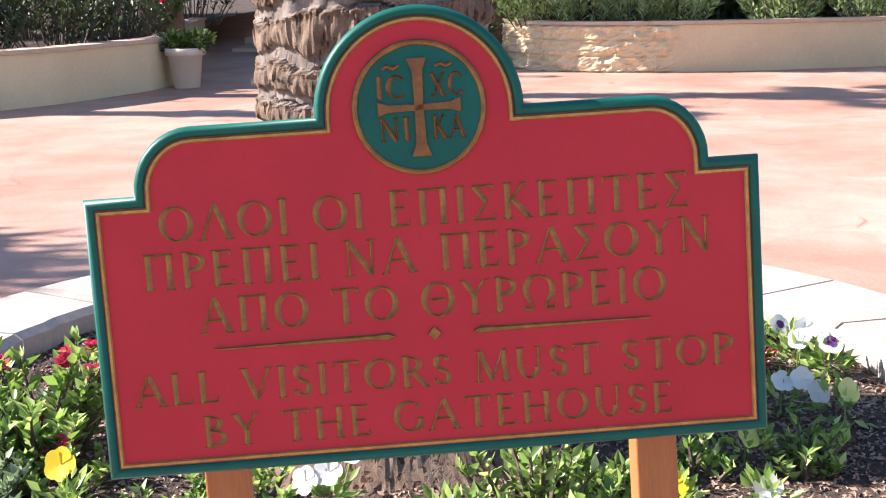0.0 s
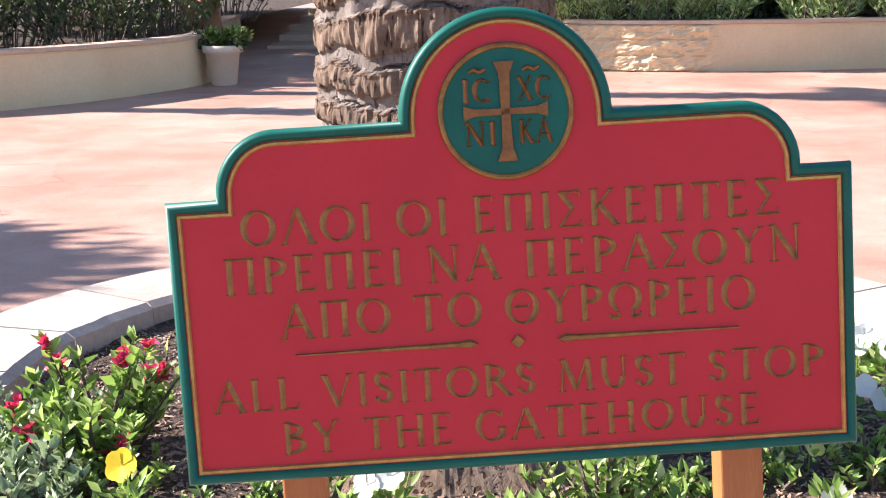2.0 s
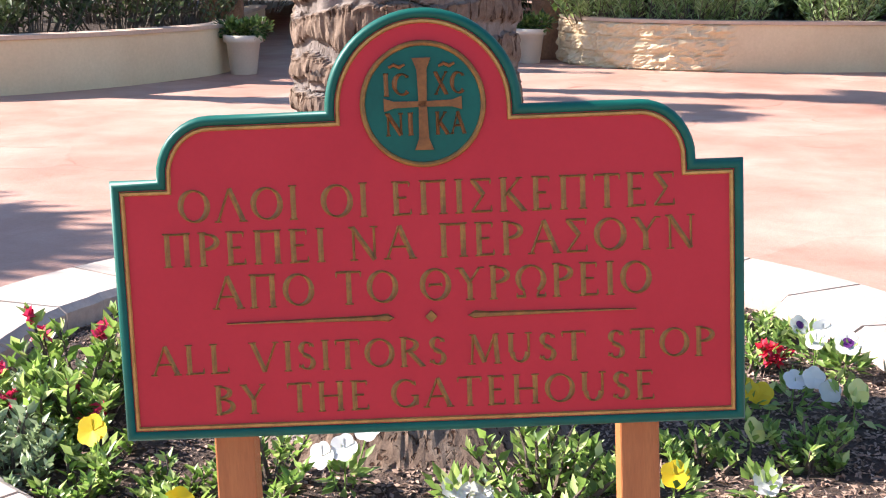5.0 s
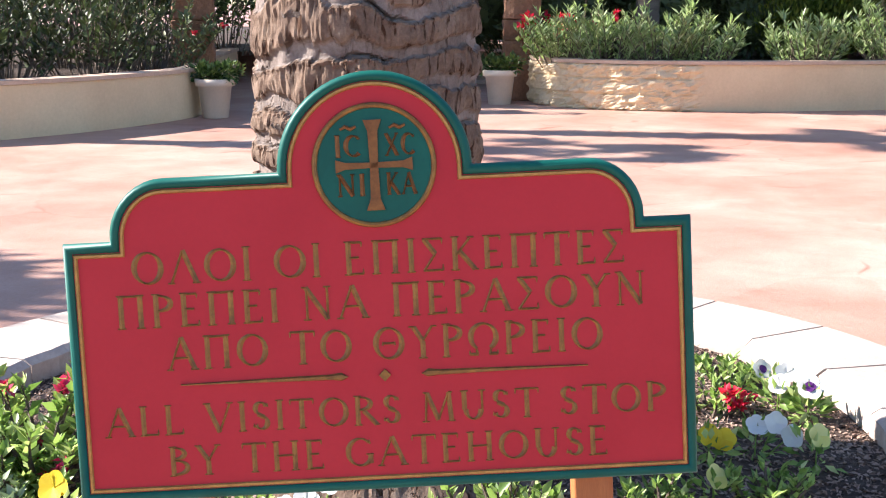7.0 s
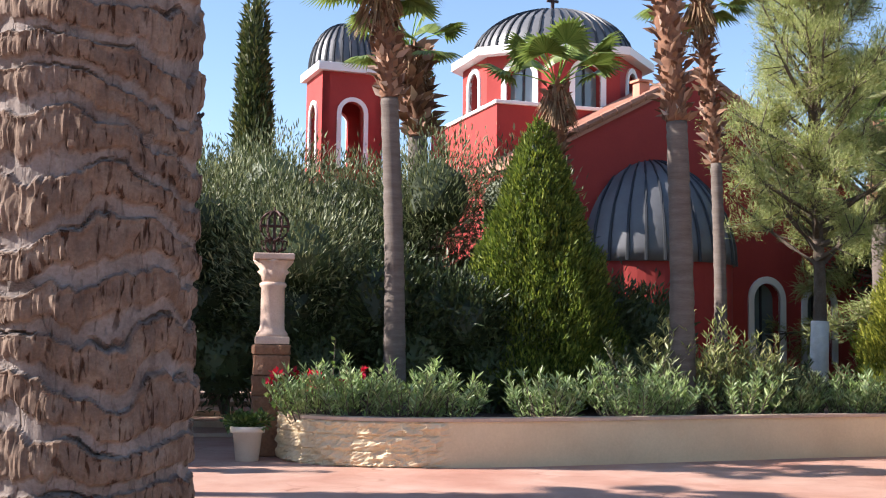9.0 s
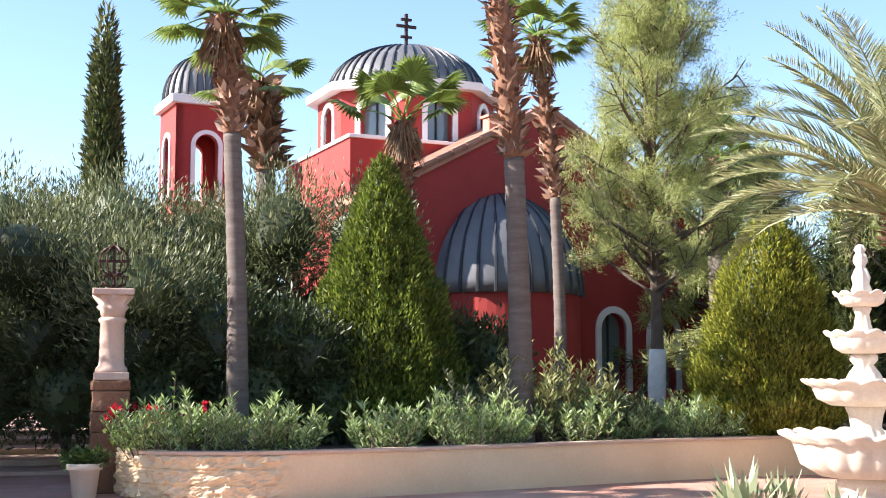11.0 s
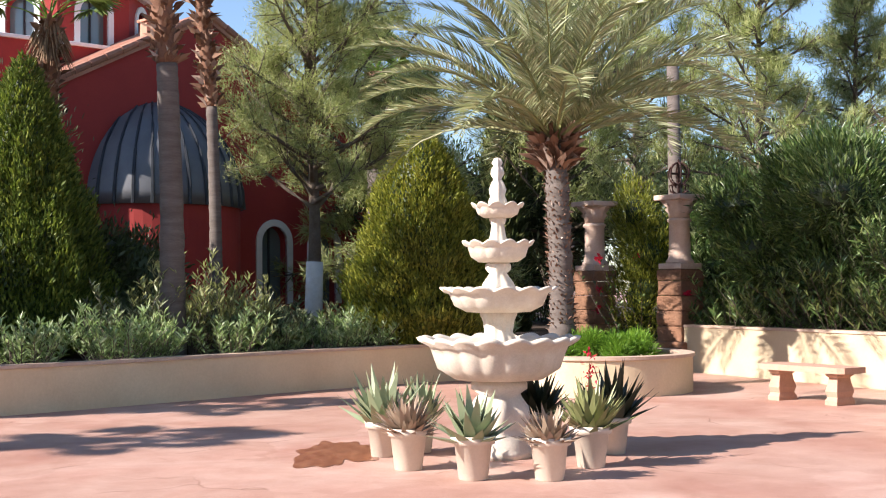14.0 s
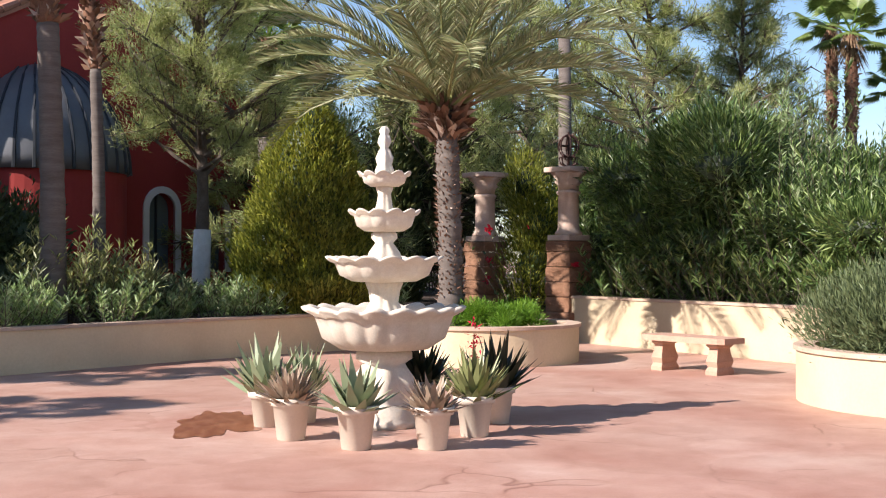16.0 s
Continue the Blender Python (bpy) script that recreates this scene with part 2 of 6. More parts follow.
L_FAN = leafy("fan_palm_leaf", [(0.0, (0.12, 0.18, 0.04)), (1.0, (0.26, 0.33, 0.10))], 0.38)
L_DATE = leafy("date_palm_leaf", [(0.0, (0.24, 0.28, 0.13)), (0.6, (0.38, 0.41, 0.22)), (1.0, (0.54, 0.52, 0.33))], 0.35)
L_CONE = leafy("arborvitae_leaf", [(0.0, (0.055, 0.09, 0.014)), (0.6, (0.145, 0.20, 0.03)), (1.0, (0.30, 0.34, 0.06))], 0.6, 0.36)
L_CONE_GOLD = leafy("golden_arborvitae_leaf", [(0.0, (0.10, 0.125, 0.018)), (0.6, (0.27, 0.29, 0.04)), (1.0, (0.45, 0.44, 0.07))], 0.6, 0.42)
L_CYP = leafy("cypress_leaf", [(0.0, (0.05, 0.075, 0.022)), (0.7, (0.11, 0.13, 0.04)), (1.0, (0.17, 0.16, 0.06))], 0.6, 0.2)
L_PINE = leafy("pine_needles", [(0.0, (0.26, 0.31, 0.11)), (0.6, (0.46, 0.50, 0.20)), (1.0, (0.62, 0.62, 0.32))], 0.5, 0.48)
L_PALE = leafy("pale_yellow_green_leaf", [(0.0, (0.19, 0.22, 0.08)), (1.0, (0.50, 0.50, 0.22))], 0.45, 0.45)
L_GREY = leafy("grey_olive_leaf", [(0.0, (0.04, 0.055, 0.022)), (0.6, (0.14, 0.17, 0.075)), (1.0, (0.36, 0.38, 0.21))], 0.5, 0.22)
# Dark shrub leaves; also colours the cores that stand for inner shade
L_DARK = leafy("dark_leaf_and_shade_core", [(0.0, (0.03, 0.045, 0.017)), (1.0, (0.095, 0.13, 0.05))], 0.5, 0.2)
L_OLEA = leafy("oleander_leaf", [(0.0, (0.16, 0.24, 0.08)), (0.6, (0.36, 0.48, 0.20)), (1.0, (0.58, 0.66, 0.38))], 0.4, 0.45)
L_HEDGE = leafy("hedge_leaf", [(0.0, (0.025, 0.055, 0.014)), (0.6, (0.085, 0.145, 0.036)), (1.0, (0.22, 0.29, 0.085))], 0.32, 0.2)
L_OLEA_DARK = leafy("mid_green_hedge_leaf", [(0.0, (0.035, 0.075, 0.018)), (0.6, (0.12, 0.19, 0.05)), (1.0, (0.30, 0.38, 0.13))], 0.32, 0.25)
L_FERN = leafy("asparagus_fern", [(0.0, (0.12, 0.26, 0.02)), (1.0, (0.26, 0.44, 0.05))], 0.5, 0.4)
L_ROSEM = leafy("rosemary_leaf", [(0.0, (0.07, 0.10, 0.04)), (1.0, (0.17, 0.21, 0.09))], 0.55, 0.2)
L_BED = leafy("bedding_leaf", [(0.0, (0.12, 0.22, 0.05)), (0.6, (0.32, 0.47, 0.12)), (1.0, (0.62, 0.70, 0.30))], 0.4, 0.45)
L_SILVER = leafy("silver_bedding_leaf", [(0.0, (0.18, 0.26, 0.14)), (1.0, (0.50, 0.58, 0.38))], 0.5, 0.3)
L_ALOE = leafy("aloe_leaf", [(0.0, (0.24, 0.29, 0.16)), (1.0, (0.38, 0.43, 0.26))], 0.4, 0.1)
L_ALOE_PINK = leafy("pinkish_aloe_leaf", [(0.0, (0.26, 0.15, 0.11)), (0.5, (0.40, 0.28, 0.20)), (1.0, (0.44, 0.38, 0.25))], 0.4, 0.1)
L_ALOE_DARK = leafy("dark_green_aloe_leaf", [(0.0, (0.022, 0.03, 0.018)), (1.0, (0.05, 0.06, 0.03))], 0.35, 0.05)
L_ALOE_LIME = leafy("yellow_green_aloe_leaf", [(0.0, (0.22, 0.24, 0.09)), (1.0, (0.32, 0.33, 0.14))], 0.4, 0.1)
F_RED = leafy("red_petals", [(0.0, (0.55, 0.01, 0.03)), (1.0, (0.75, 0.03, 0.08))], 0.5, 0.3)
F_PINK = leafy("crimson_pink_petals", [(0.0, (0.62, 0.02, 0.09)), (1.0, (0.78, 0.06, 0.18))], 0.5, 0.3)
F_WHITE = leafy("white_petals", [(0.0, (0.80, 0.80, 0.80)), (1.0, (0.88, 0.87, 0.84))], 0.5, 0.3)
F_YELLOW = leafy("yellow_petals", [(0.0, (0.85, 0.56, 0.01)), (1.0, (0.90, 0.66, 0.03))], 0.5, 0.3)
F_PALE = leafy("pale_yellow_petals", [(0.0, (0.78, 0.75, 0.22)), (1.0, (0.82, 0.80, 0.35))], 0.5, 0.3)
F_PURPLE = leafy("purple_petals", [(0.0, (0.07, 0.01, 0.10)), (1.0, (0.12, 0.02, 0.18))], 0.5, 0.2)


# ---- mesh tools ----
rng = np.random.default_rng(7)


def thing(name, loc=(0, 0, 0), label="", category="", group="", kind="", turn=0.0):
    e = new(name)
    e.empty_display_size = 0.1
    e.location, e.rotation_euler = loc, (0, 0, turn)
    return tagged(e, label, category, group, kind)


def part(name, data, material, parent=None, label="", smooth=False):
    """Links a bmesh or a mesh as one object under a thing or a part."""
    if isinstance(data, bmesh.types.BMesh):
        me = bpy.data.meshes.new(name)
        bmesh.ops.recalc_face_normals(data, faces=data.faces)
        data.to_mesh(me)
        data.free()
    else:
        me = data
    if material and not me.materials:
        me.materials.append(material)
    if smooth:
        me.polygons.foreach_set("use_smooth", [True] * len(me.polygons))
    ob = new(name, me)
    ob.parent = parent
    if label:
        ob["label"] = label
    return ob


def raw(name, verts, faces):
    me = bpy.data.meshes.new(name)
    me.from_pydata(verts, [], faces)
    me.update()
    return me


def box(bm, x0, y0, z0, x1, y1, z1, bevel=0.0):
    g = bmesh.ops.create_cube(bm, size=1)
    for v in g["verts"]:
        v.co = Vector(((x0 + x1) / 2 + v.co.x * (x1 - x0), (y0 + y1) / 2 + v.co.y * (y1 - y0), (z0 + z1) / 2 + v.co.z * (z1 - z0)))
    if bevel:
        es = {e for v in g["verts"] for e in v.link_edges}
        bmesh.ops.bevel(bm, geom=list(es), offset=bevel, segments=2, affect="EDGES", profile=0.5)
    return bm


def cube(x0, y0, z0, x1, y1, z1, bevel=0.0):
    return box(bmesh.new(), x0, y0, z0, x1, y1, z1, bevel)


def lathe(name, profile, seg=32, shape=None):
    """A turned mesh from (radius, height) pairs; shape(angle, r, z, i) may bend it."""
    vs, fs = [], []
    for i, (r, z) in enumerate(profile):
        for k in range(seg):
            a = 2 * math.pi * k / seg
            rr, zz = shape(a, r, z, i) if shape else (r, z)
            vs.append((rr * math.cos(a), rr * math.sin(a), zz))
    for i in range(len(profile) - 1):
        for k in range(seg):
            k2 = (k + 1) % seg
            fs.append((i * seg + k, i * seg + k2, (i + 1) * seg + k2, (i + 1) * seg + k))
    fs.append(tuple(range(seg))[::-1])
    fs.append(tuple((len(profile) - 1) * seg + k for k in range(seg)))
    return raw(name, vs, fs)


def tube(points, radii, seg=8):
    """A tapered limb along points."""
    vs, fs = [], []
    pts = [Vector(p) for p in points]
    for i, p in enumerate(pts):
        d = (pts[min(i + 1, len(pts) - 1)] - pts[max(i - 1, 0)]).normalized()
        u = d.orthogonal().normalized() if abs(d.z) < 0.9 else Vector((1, 0, 0)).cross(d).normalized()
        w = d.cross(u)
        for k in range(seg):
            a = 2 * math.pi * k / seg
            vs.append(tuple(p + float(radii[i]) * (math.cos(a) * u + math.sin(a) * w)))
    for i in range(len(pts) - 1):
        for k in range(seg):
            k2 = (k + 1) % seg
            fs.append((i * seg + k, i * seg + k2, (i + 1) * seg + k2, (i + 1) * seg + k))
    fs.append(tuple(range(seg))[::-1])
    fs.append(tuple((len(pts) - 1) * seg + k for k in range(seg)))
    return vs, fs


def joined(name, pieces):
    vs, fs = [], []
    for v, f in pieces:
        n = len(vs)
        vs += v
        fs += [tuple(i + n for i in q) for q in f]
    return raw(name, vs, fs)


def unit(a):
    return a / np.maximum(np.linalg.norm(a, axis=1, keepdims=True), 1e-9)


def blades(name, P, D, L, W, fold=0.25, droop=0.0):
    """Lance leaves: one folded pair of faces each, from P along D, of length L and width W."""
    n = len(P)
    D = unit(D)
    S = unit(np.cross(D, rng.normal(size=(n, 3)) * 0.6 + np.array([0, 0, 1.0])))
    N = np.cross(S, D)
    L, W = np.broadcast_to(L, (n,))[:, None], np.broadcast_to(W, (n,))[:, None]
    mid = P + D * L * 0.45
    tip = P + D * L + np.array([0, 0, -1.0]) * L * droop
    V = np.stack([P, mid + S * W * 0.5 + N * W * fold, tip, mid - S * W * 0.5 + N * W * fold], 1).reshape(-1, 3)
    i = np.arange(n) * 4
    F = np.stack([i, i + 1, i + 2, i, i + 2, i + 3], 1).reshape(-1)
    me = bpy.data.meshes.new(name)
    me.vertices.add(len(V))
    me.vertices.foreach_set("co", V.astype(np.float32).ravel())
    me.loops.add(len(F))
    me.loops.foreach_set("vertex_index", F.astype(np.int32))
    me.polygons.add(len(F) // 3)
    me.polygons.foreach_set("loop_start", np.arange(0, len(F), 3, dtype=np.int32))
    me.update(calc_edges=True)
    return me


def clumps(n, centres, radii, shell=0.55):
    """n points and outward ways, in the outer part of several ellipsoids."""
    centres, radii = np.array(centres, float), np.array(radii, float)
    w = radii.prod(1) ** 0.66
    k = rng.choice(len(centres), n, p=w / w.sum())
    d = unit(rng.normal(size=(n, 3)))
    r = (shell + (1 - shell) * rng.random(n) ** 0.7)[:, None] * (1 + 0.12 * rng.normal(size=(n, 1)))
    return centres[k] + d * r * radii[k], d


def catmull(pts, per=10):
    out = []
    P = [Vector(p) for p in pts]
    P = [2 * P[0] - P[1]] + P + [2 * P[-1] - P[-2]]
    for i in range(1, len(P) - 2):
        a, b, c, d = P[i - 1:i + 3]
        for k in range(per):
            t = k / per
            out.append(0.5 * (2 * b + (c - a) * t + (2 * a - 5 * b + 4 * c - d) * t * t + (3 * b - a - 3 * c + d) * t ** 3))
    out.append(P[-2])
    return out


def ribbon(line, z0, z1, inner, outer, rough=None, rows=1):
    """A solid wall along a line of plan points; inner and outer are offsets to the right of the way."""
    vs, fs = [], []
    n = len(line)
    for i, p in enumerate(line):
        d = (line[min(i + 1, n - 1)] - line[max(i - 1, 0)]).normalized()
        s = Vector((d.y, -d.x))
        for j in range(rows + 1):
            z = z0 + (z1 - z0) * j / rows
            k = rough(p, z) if rough and 0 < j < rows else 0.0
            q = p.to_2d() + s * (outer + k)
            vs.append((q.x, q.y, z))
        q = p.to_2d() + s * inner
        vs += [(q.x, q.y, z1), (q.x, q.y, z0)]
    m = rows + 3
    for i in range(n - 1):
        for j in range(m):
            j2 = (j + 1) % m
            fs.append((i * m + j, (i + 1) * m + j, (i + 1) * m + j2, i * m + j2))
    fs += [tuple(range(m)), tuple((n - 1) * m + j for j in range(m))[::-1]]
    return raw("ribbon", vs, fs)


def ring_line(cx, cy, r, n=96, a0=0.0, a1=2 * math.pi):
    return [Vector((cx + r * math.cos(a0 + (a1 - a0) * i / n), cy + r * math.sin(a0 + (a1 - a0) * i / n), 0)) for i in range(n + 1)]


def plate(outline, holes, y0, y1):
    """An upright plate in x and z with real holes, from y0 to y1."""
    bm = bmesh.new()
    for loop in (outline, *holes):
        vs = [bm.verts.new((x, y0, z)) for x, z in loop]
        for a, b in zip(vs, vs[1:] + vs[:1]):
            bm.edges.new((a, b))
    bmesh.ops.triangle_fill(bm, use_beauty=True, edges=bm.edges[:])
    g = bmesh.ops.extrude_face_region(bm, geom=bm.faces[:])
    for v in g["geom"]:
        if isinstance(v, bmesh.types.BMVert):
            v.co.y = y1
    return bm


def arch(cx, z0, spring, half, n=14):
    """The outline of a round-headed opening."""
    return [(cx - half, z0)] + [(cx - half * math.cos(math.pi * i / n), spring + half * math.sin(math.pi * i / n)) for i in range(n + 1)] + [(cx + half, z0)]


def arch_trim(cx, z0, spring, half, width, y0, y1):
    """A band round an arched opening, open at the foot."""
    a, b = arch(cx, z0, spring, half), arch(cx, z0, spring, half + width)
    bm = bmesh.new()
    rows = []
    for (x, z), (u, w) in zip(a, b):
        rows.append([bm.verts.new(c) for c in ((x, y0, z), (u, y0, w), (u, y1, w), (x, y1, z))])
    for p, q in zip(rows, rows[1:]):
        for k in range(4):
            bm.faces.new((p[k], p[(k + 1) % 4], q[(k + 1) % 4], q[k]))
    bm.faces.new(rows[0])
    bm.faces.new(rows[-1][::-1])
    return bm


# Roman and Greek capitals as strokes: lines (x, z, x, z, weight) and arcs (cx, cz, rx, rz, from, to), with serifs (x, z, half length)
K, T_ = 0.062, 0.030
STEM = lambda x: [("l", x, 0, x, 1, K), ("s", x, 0, 0.12), ("s", x, 1, 0.12)]
BARS = lambda x, w: [("l", x, 0.98, w, 0.98, T_), ("v", w, 0.98, -0.14), ("l", x, 0.52, w - 0.08, 0.52, T_), ("l", x, 0.02, w + 0.04, 0.02, T_), ("v", w + 0.04, 0.02, 0.16)]
WEDGE = [("l", 0.08, 0, 0.44, 1, T_), ("l", 0.44, 1, 0.82, 0, K), ("s", 0.08, 0, 0.10), ("s", 0.82, 0, 0.12)]
ROUND = [("a", 0.48, 0.5, 0.43, 0.5, 0, 360)]
GLYPHS = {
    "I": (0.34, STEM(0.17)), "\u0399": (0.34, STEM(0.17)),
    "O": (0.96, ROUND), "\u039f": (0.96, ROUND), "\u0398": (0.96, ROUND + [("l", 0.3, 0.5, 0.66, 0.5, T_), ("v", 0.3, 0.44, 0.12), ("v", 0.66, 0.44, 0.12)]),
    "\u039b": (0.92, WEDGE), "A": (0.92, WEDGE + [("l", 0.22, 0.36, 0.68, 0.36, T_)]), "\u0391": (0.92, WEDGE + [("l", 0.22, 0.36, 0.68, 0.36, T_)]),
    "E": (0.66, STEM(0.16) + BARS(0.16, 0.54)), "\u0395": (0.66, STEM(0.16) + BARS(0.16, 0.54)),
    "\u03a0": (0.92, STEM(0.18) + STEM(0.74) + [("l", 0.10, 0.98, 0.82, 0.98, T_)]),
    "\u03a3": (0.72, [("l", 0.06, 0.98, 0.62, 0.98, T_), ("v", 0.62, 0.98, -0.16), ("l", 0.10, 0.98, 0.42, 0.52, K), ("l", 0.42, 0.52, 0.08, 0.02, T_), ("l", 0.06, 0.02, 0.64, 0.02, T_), ("v", 0.64, 0.02, 0.18)]),
    "\u039a": (0.82, STEM(0.16) + [("l", 0.20, 0.46, 0.62, 0.98, T_), ("s", 0.62, 0.99, 0.10), ("l", 0.30, 0.56, 0.74, 0.0, K), ("s", 0.74, 0.0, 0.10)]),
    "T": (0.80, STEM(0.40) + [("l", 0.04, 0.98, 0.76, 0.98, T_), ("v", 0.04, 0.98, -0.16), ("v", 0.76, 0.98, -0.16)]),
    "P": (0.68, STEM(0.16) + [("a", 0.22, 0.73, 0.40, 0.26, -90, 90)]),
    "N": (0.92, [("l", 0.16, 0, 0.16, 1, T_), ("s", 0.16, 0, 0.11), ("s", 0.12, 1, 0.10), ("l", 0.14, 1, 0.76, 0, K), ("l", 0.76, 0, 0.76, 1, T_), ("s", 0.76, 1, 0.11)]),
    "\u03a5": (0.84, [("l", 0.42, 0, 0.42, 0.52, K), ("s", 0.42, 0, 0.13), ("l", 0.42, 0.52, 0.16, 0.96, K), ("l", 0.42, 0.52, 0.70, 0.96, T_), ("s", 0.10, 0.97, 0.09), ("s", 0.76, 0.97, 0.09)]),
    "\u03a9": (0.96, [("a", 0.48, 0.56, 0.42, 0.44, -58, 238), ("l", 0.70, 0.18, 0.66, 0.03, T_), ("l", 0.26, 0.18, 0.30, 0.03, T_), ("l", 0.06, 0.03, 0.32, 0.03, T_ * 1.4), ("l", 0.64, 0.03, 0.90, 0.03, T_ * 1.4), ("v", 0.06, 0.03, 0.12), ("v", 0.90, 0.03, 0.12)]),
    "L": (0.66, STEM(0.16) + [("l", 0.16, 0.02, 0.60, 0.02, T_), ("v", 0.60, 0.02, 0.18)]),
    "V": (0.90, [("l", 0.10, 1, 0.46, 0, K), ("l", 0.46, 0, 0.82, 1, T_), ("s", 0.10, 1, 0.12), ("s", 0.82, 1, 0.10)]),
    "S": (0.60, [("a", 0.30, 0.75, 0.21, 0.235, 20, 250), ("l", 0.20, 0.56, 0.40, 0.44, K), ("a", 0.30, 0.26, 0.23, 0.25, -160, 70), ("v", 0.51, 0.80, 0.12), ("v", 0.07, 0.10, 0.14)]),
    "R": (0.80, STEM(0.16) + [("a", 0.22, 0.74, 0.38, 0.25, -90, 90), ("l", 0.34, 0.50, 0.74, 0.0, K), ("s", 0.76, 0.0, 0.07)]),
    "M": (1.08, [("l", 0.14, 0, 0.20, 1, T_), ("s", 0.14, 0, 0.11), ("l", 0.20, 1, 0.54, 0.05, K), ("l", 0.54, 0.05, 0.88, 1, T_), ("l", 0.88, 1, 0.95, 0, K), ("s", 0.95, 0, 0.12), ("s", 0.15, 1, 0.07), ("s", 0.93, 1, 0.07)]),
    "U": (0.90, [("l", 0.17, 1, 0.17, 0.36, K), ("s", 0.17, 1, 0.12), ("a", 0.45, 0.36, 0.28, 0.37, 180, 360), ("l", 0.73, 1, 0.73, 0.36, T_), ("s", 0.73, 1, 0.11)]),
    "B": (0.72, STEM(0.16) + [("a", 0.22, 0.77, 0.34, 0.22, -90, 90), ("a", 0.22, 0.28, 0.42, 0.27, -90, 90)]),
    "Y": (0.84, [("l", 0.42, 0, 0.42, 0.48, K), ("s", 0.42, 0, 0.13), ("l", 0.42, 0.48, 0.12, 1, K), ("l", 0.42, 0.48, 0.72, 1, T_), ("s", 0.12, 1, 0.11), ("s", 0.72, 1, 0.10)]),
    "H": (0.92, STEM(0.17) + STEM(0.75) + [("l", 0.17, 0.52, 0.75, 0.52, T_)]),
    "G": (0.92, [("a", 0.48, 0.5, 0.42, 0.5, 45, 330), ("l", 0.80, 0.42, 0.80, 0.10, K), ("s", 0.78, 0.42, 0.12), ("v", 0.78, 0.78, 0.16)]),
    "C": (0.80, [("a", 0.46, 0.5, 0.40, 0.5, 45, 315), ("v", 0.74, 0.80, 0.12)]),
    "X": (0.82, [("l", 0.12, 1, 0.70, 0, K), ("l", 0.70, 1, 0.12, 0, T_), ("s", 0.12, 1, 0.10), ("s", 0.70, 0, 0.10), ("s", 0.70, 1, 0.09), ("s", 0.12, 0, 0.09)]),
    "K": (0.82, STEM(0.16) + [("l", 0.20, 0.46, 0.62, 0.98, T_), ("s", 0.62, 0.99, 0.10), ("l", 0.30, 0.56, 0.74, 0.0, K), ("s", 0.74, 0.0, 0.10)]),
}
GLYPHS["\u03a1"], GLYPHS["\u039d"], GLYPHS["\u03a4"] = GLYPHS["P"], GLYPHS["N"], GLYPHS["T"]


def ridge(vs, fs, pts, halves, sx, sz, depth):
    """A raised stroke with a crest along its middle."""
    n0, n = len(vs), len(pts)
    for i, p in enumerate(pts):
        d = (Vector(pts[min(i + 1, n - 1)]) - Vector(pts[max(i - 1, 0)])).normalized()
        s = Vector((-d.y, d.x)) * halves[i]
        vs += [((p[0] + s.x) * sx, 0.0, (p[1] + s.y) * sz), (p[0] * sx, -depth, p[1] * sz), ((p[0] - s.x) * sx, 0.0, (p[1] - s.y) * sz)]
    for i in range(n - 1):
        a = n0 + 3 * i
        fs += [(a, a + 1, a + 4, a + 3), (a + 1, a + 2, a + 5, a + 4)]


def letters(parent, name, body, x, z, width, height, material, depth=0.003, y=0.0, bold=1.0):
    """A line of carved capitals, centred on x with its foot at z, every letter a part of its own."""
    total = sum(0.5 if c == " " else GLYPHS[c][0] + 0.12 for c in body) - 0.12
    sx, sz = width / total, height
    at_x = -total / 2
    for c in body:
        if c == " ":
            at_x += 0.5
            continue
        vs, fs = [], []
        for st in GLYPHS[c][1]:
            if st[0] == "l":
                ridge(vs, fs, [st[1:3], st[3:5]], [st[5] * bold] * 2, sx, sz, depth)
            elif st[0] == "s":
                ridge(vs, fs, [(st[1] - st[3], st[2]), (st[1] + st[3], st[2])], [0.022 * bold] * 2, sx, sz, depth * 0.7)
            elif st[0] == "v":
                ridge(vs, fs, [(st[1], st[2]), (st[1], st[2] + st[3])], [0.030 * bold, 0.012], sx, sz, depth * 0.7)
            else:
                cx, cz, rx, rz, a0, a1 = st[1:]
                k = max(8, int(abs(a1 - a0) / 14))
                an = [radians(a0 + (a1 - a0) * i / k) for i in range(k + 1)]
                ridge(vs, fs, [(cx + (rx - 0.04) * math.cos(a), cz + (rz - 0.03) * math.sin(a)) for a in an], [bold * (0.026 + 0.044 * abs(math.cos(a + 0.25)) ** 1.5) for a in an], sx, sz, depth)
        o = part(name, raw(name, vs, fs), material, parent)
        o.location = (x + at_x * sx, y, z)
        at_x += GLYPHS[c][0] + 0.12


# ---- the ground and the walls ----
g = raw("ground", [(x * 60, y * 60, 0) for y in range(-5, 6) for x in range(-5, 6)], [(j * 11 + i, j * 11 + i + 1, (j + 1) * 11 + i + 1, (j + 1) * 11 + i) for j in range(10) for i in range(10)])
tagged(part("ground", g, PLAZA), "pink stained concrete plaza with hairline cracks", "ground", kind="structure")

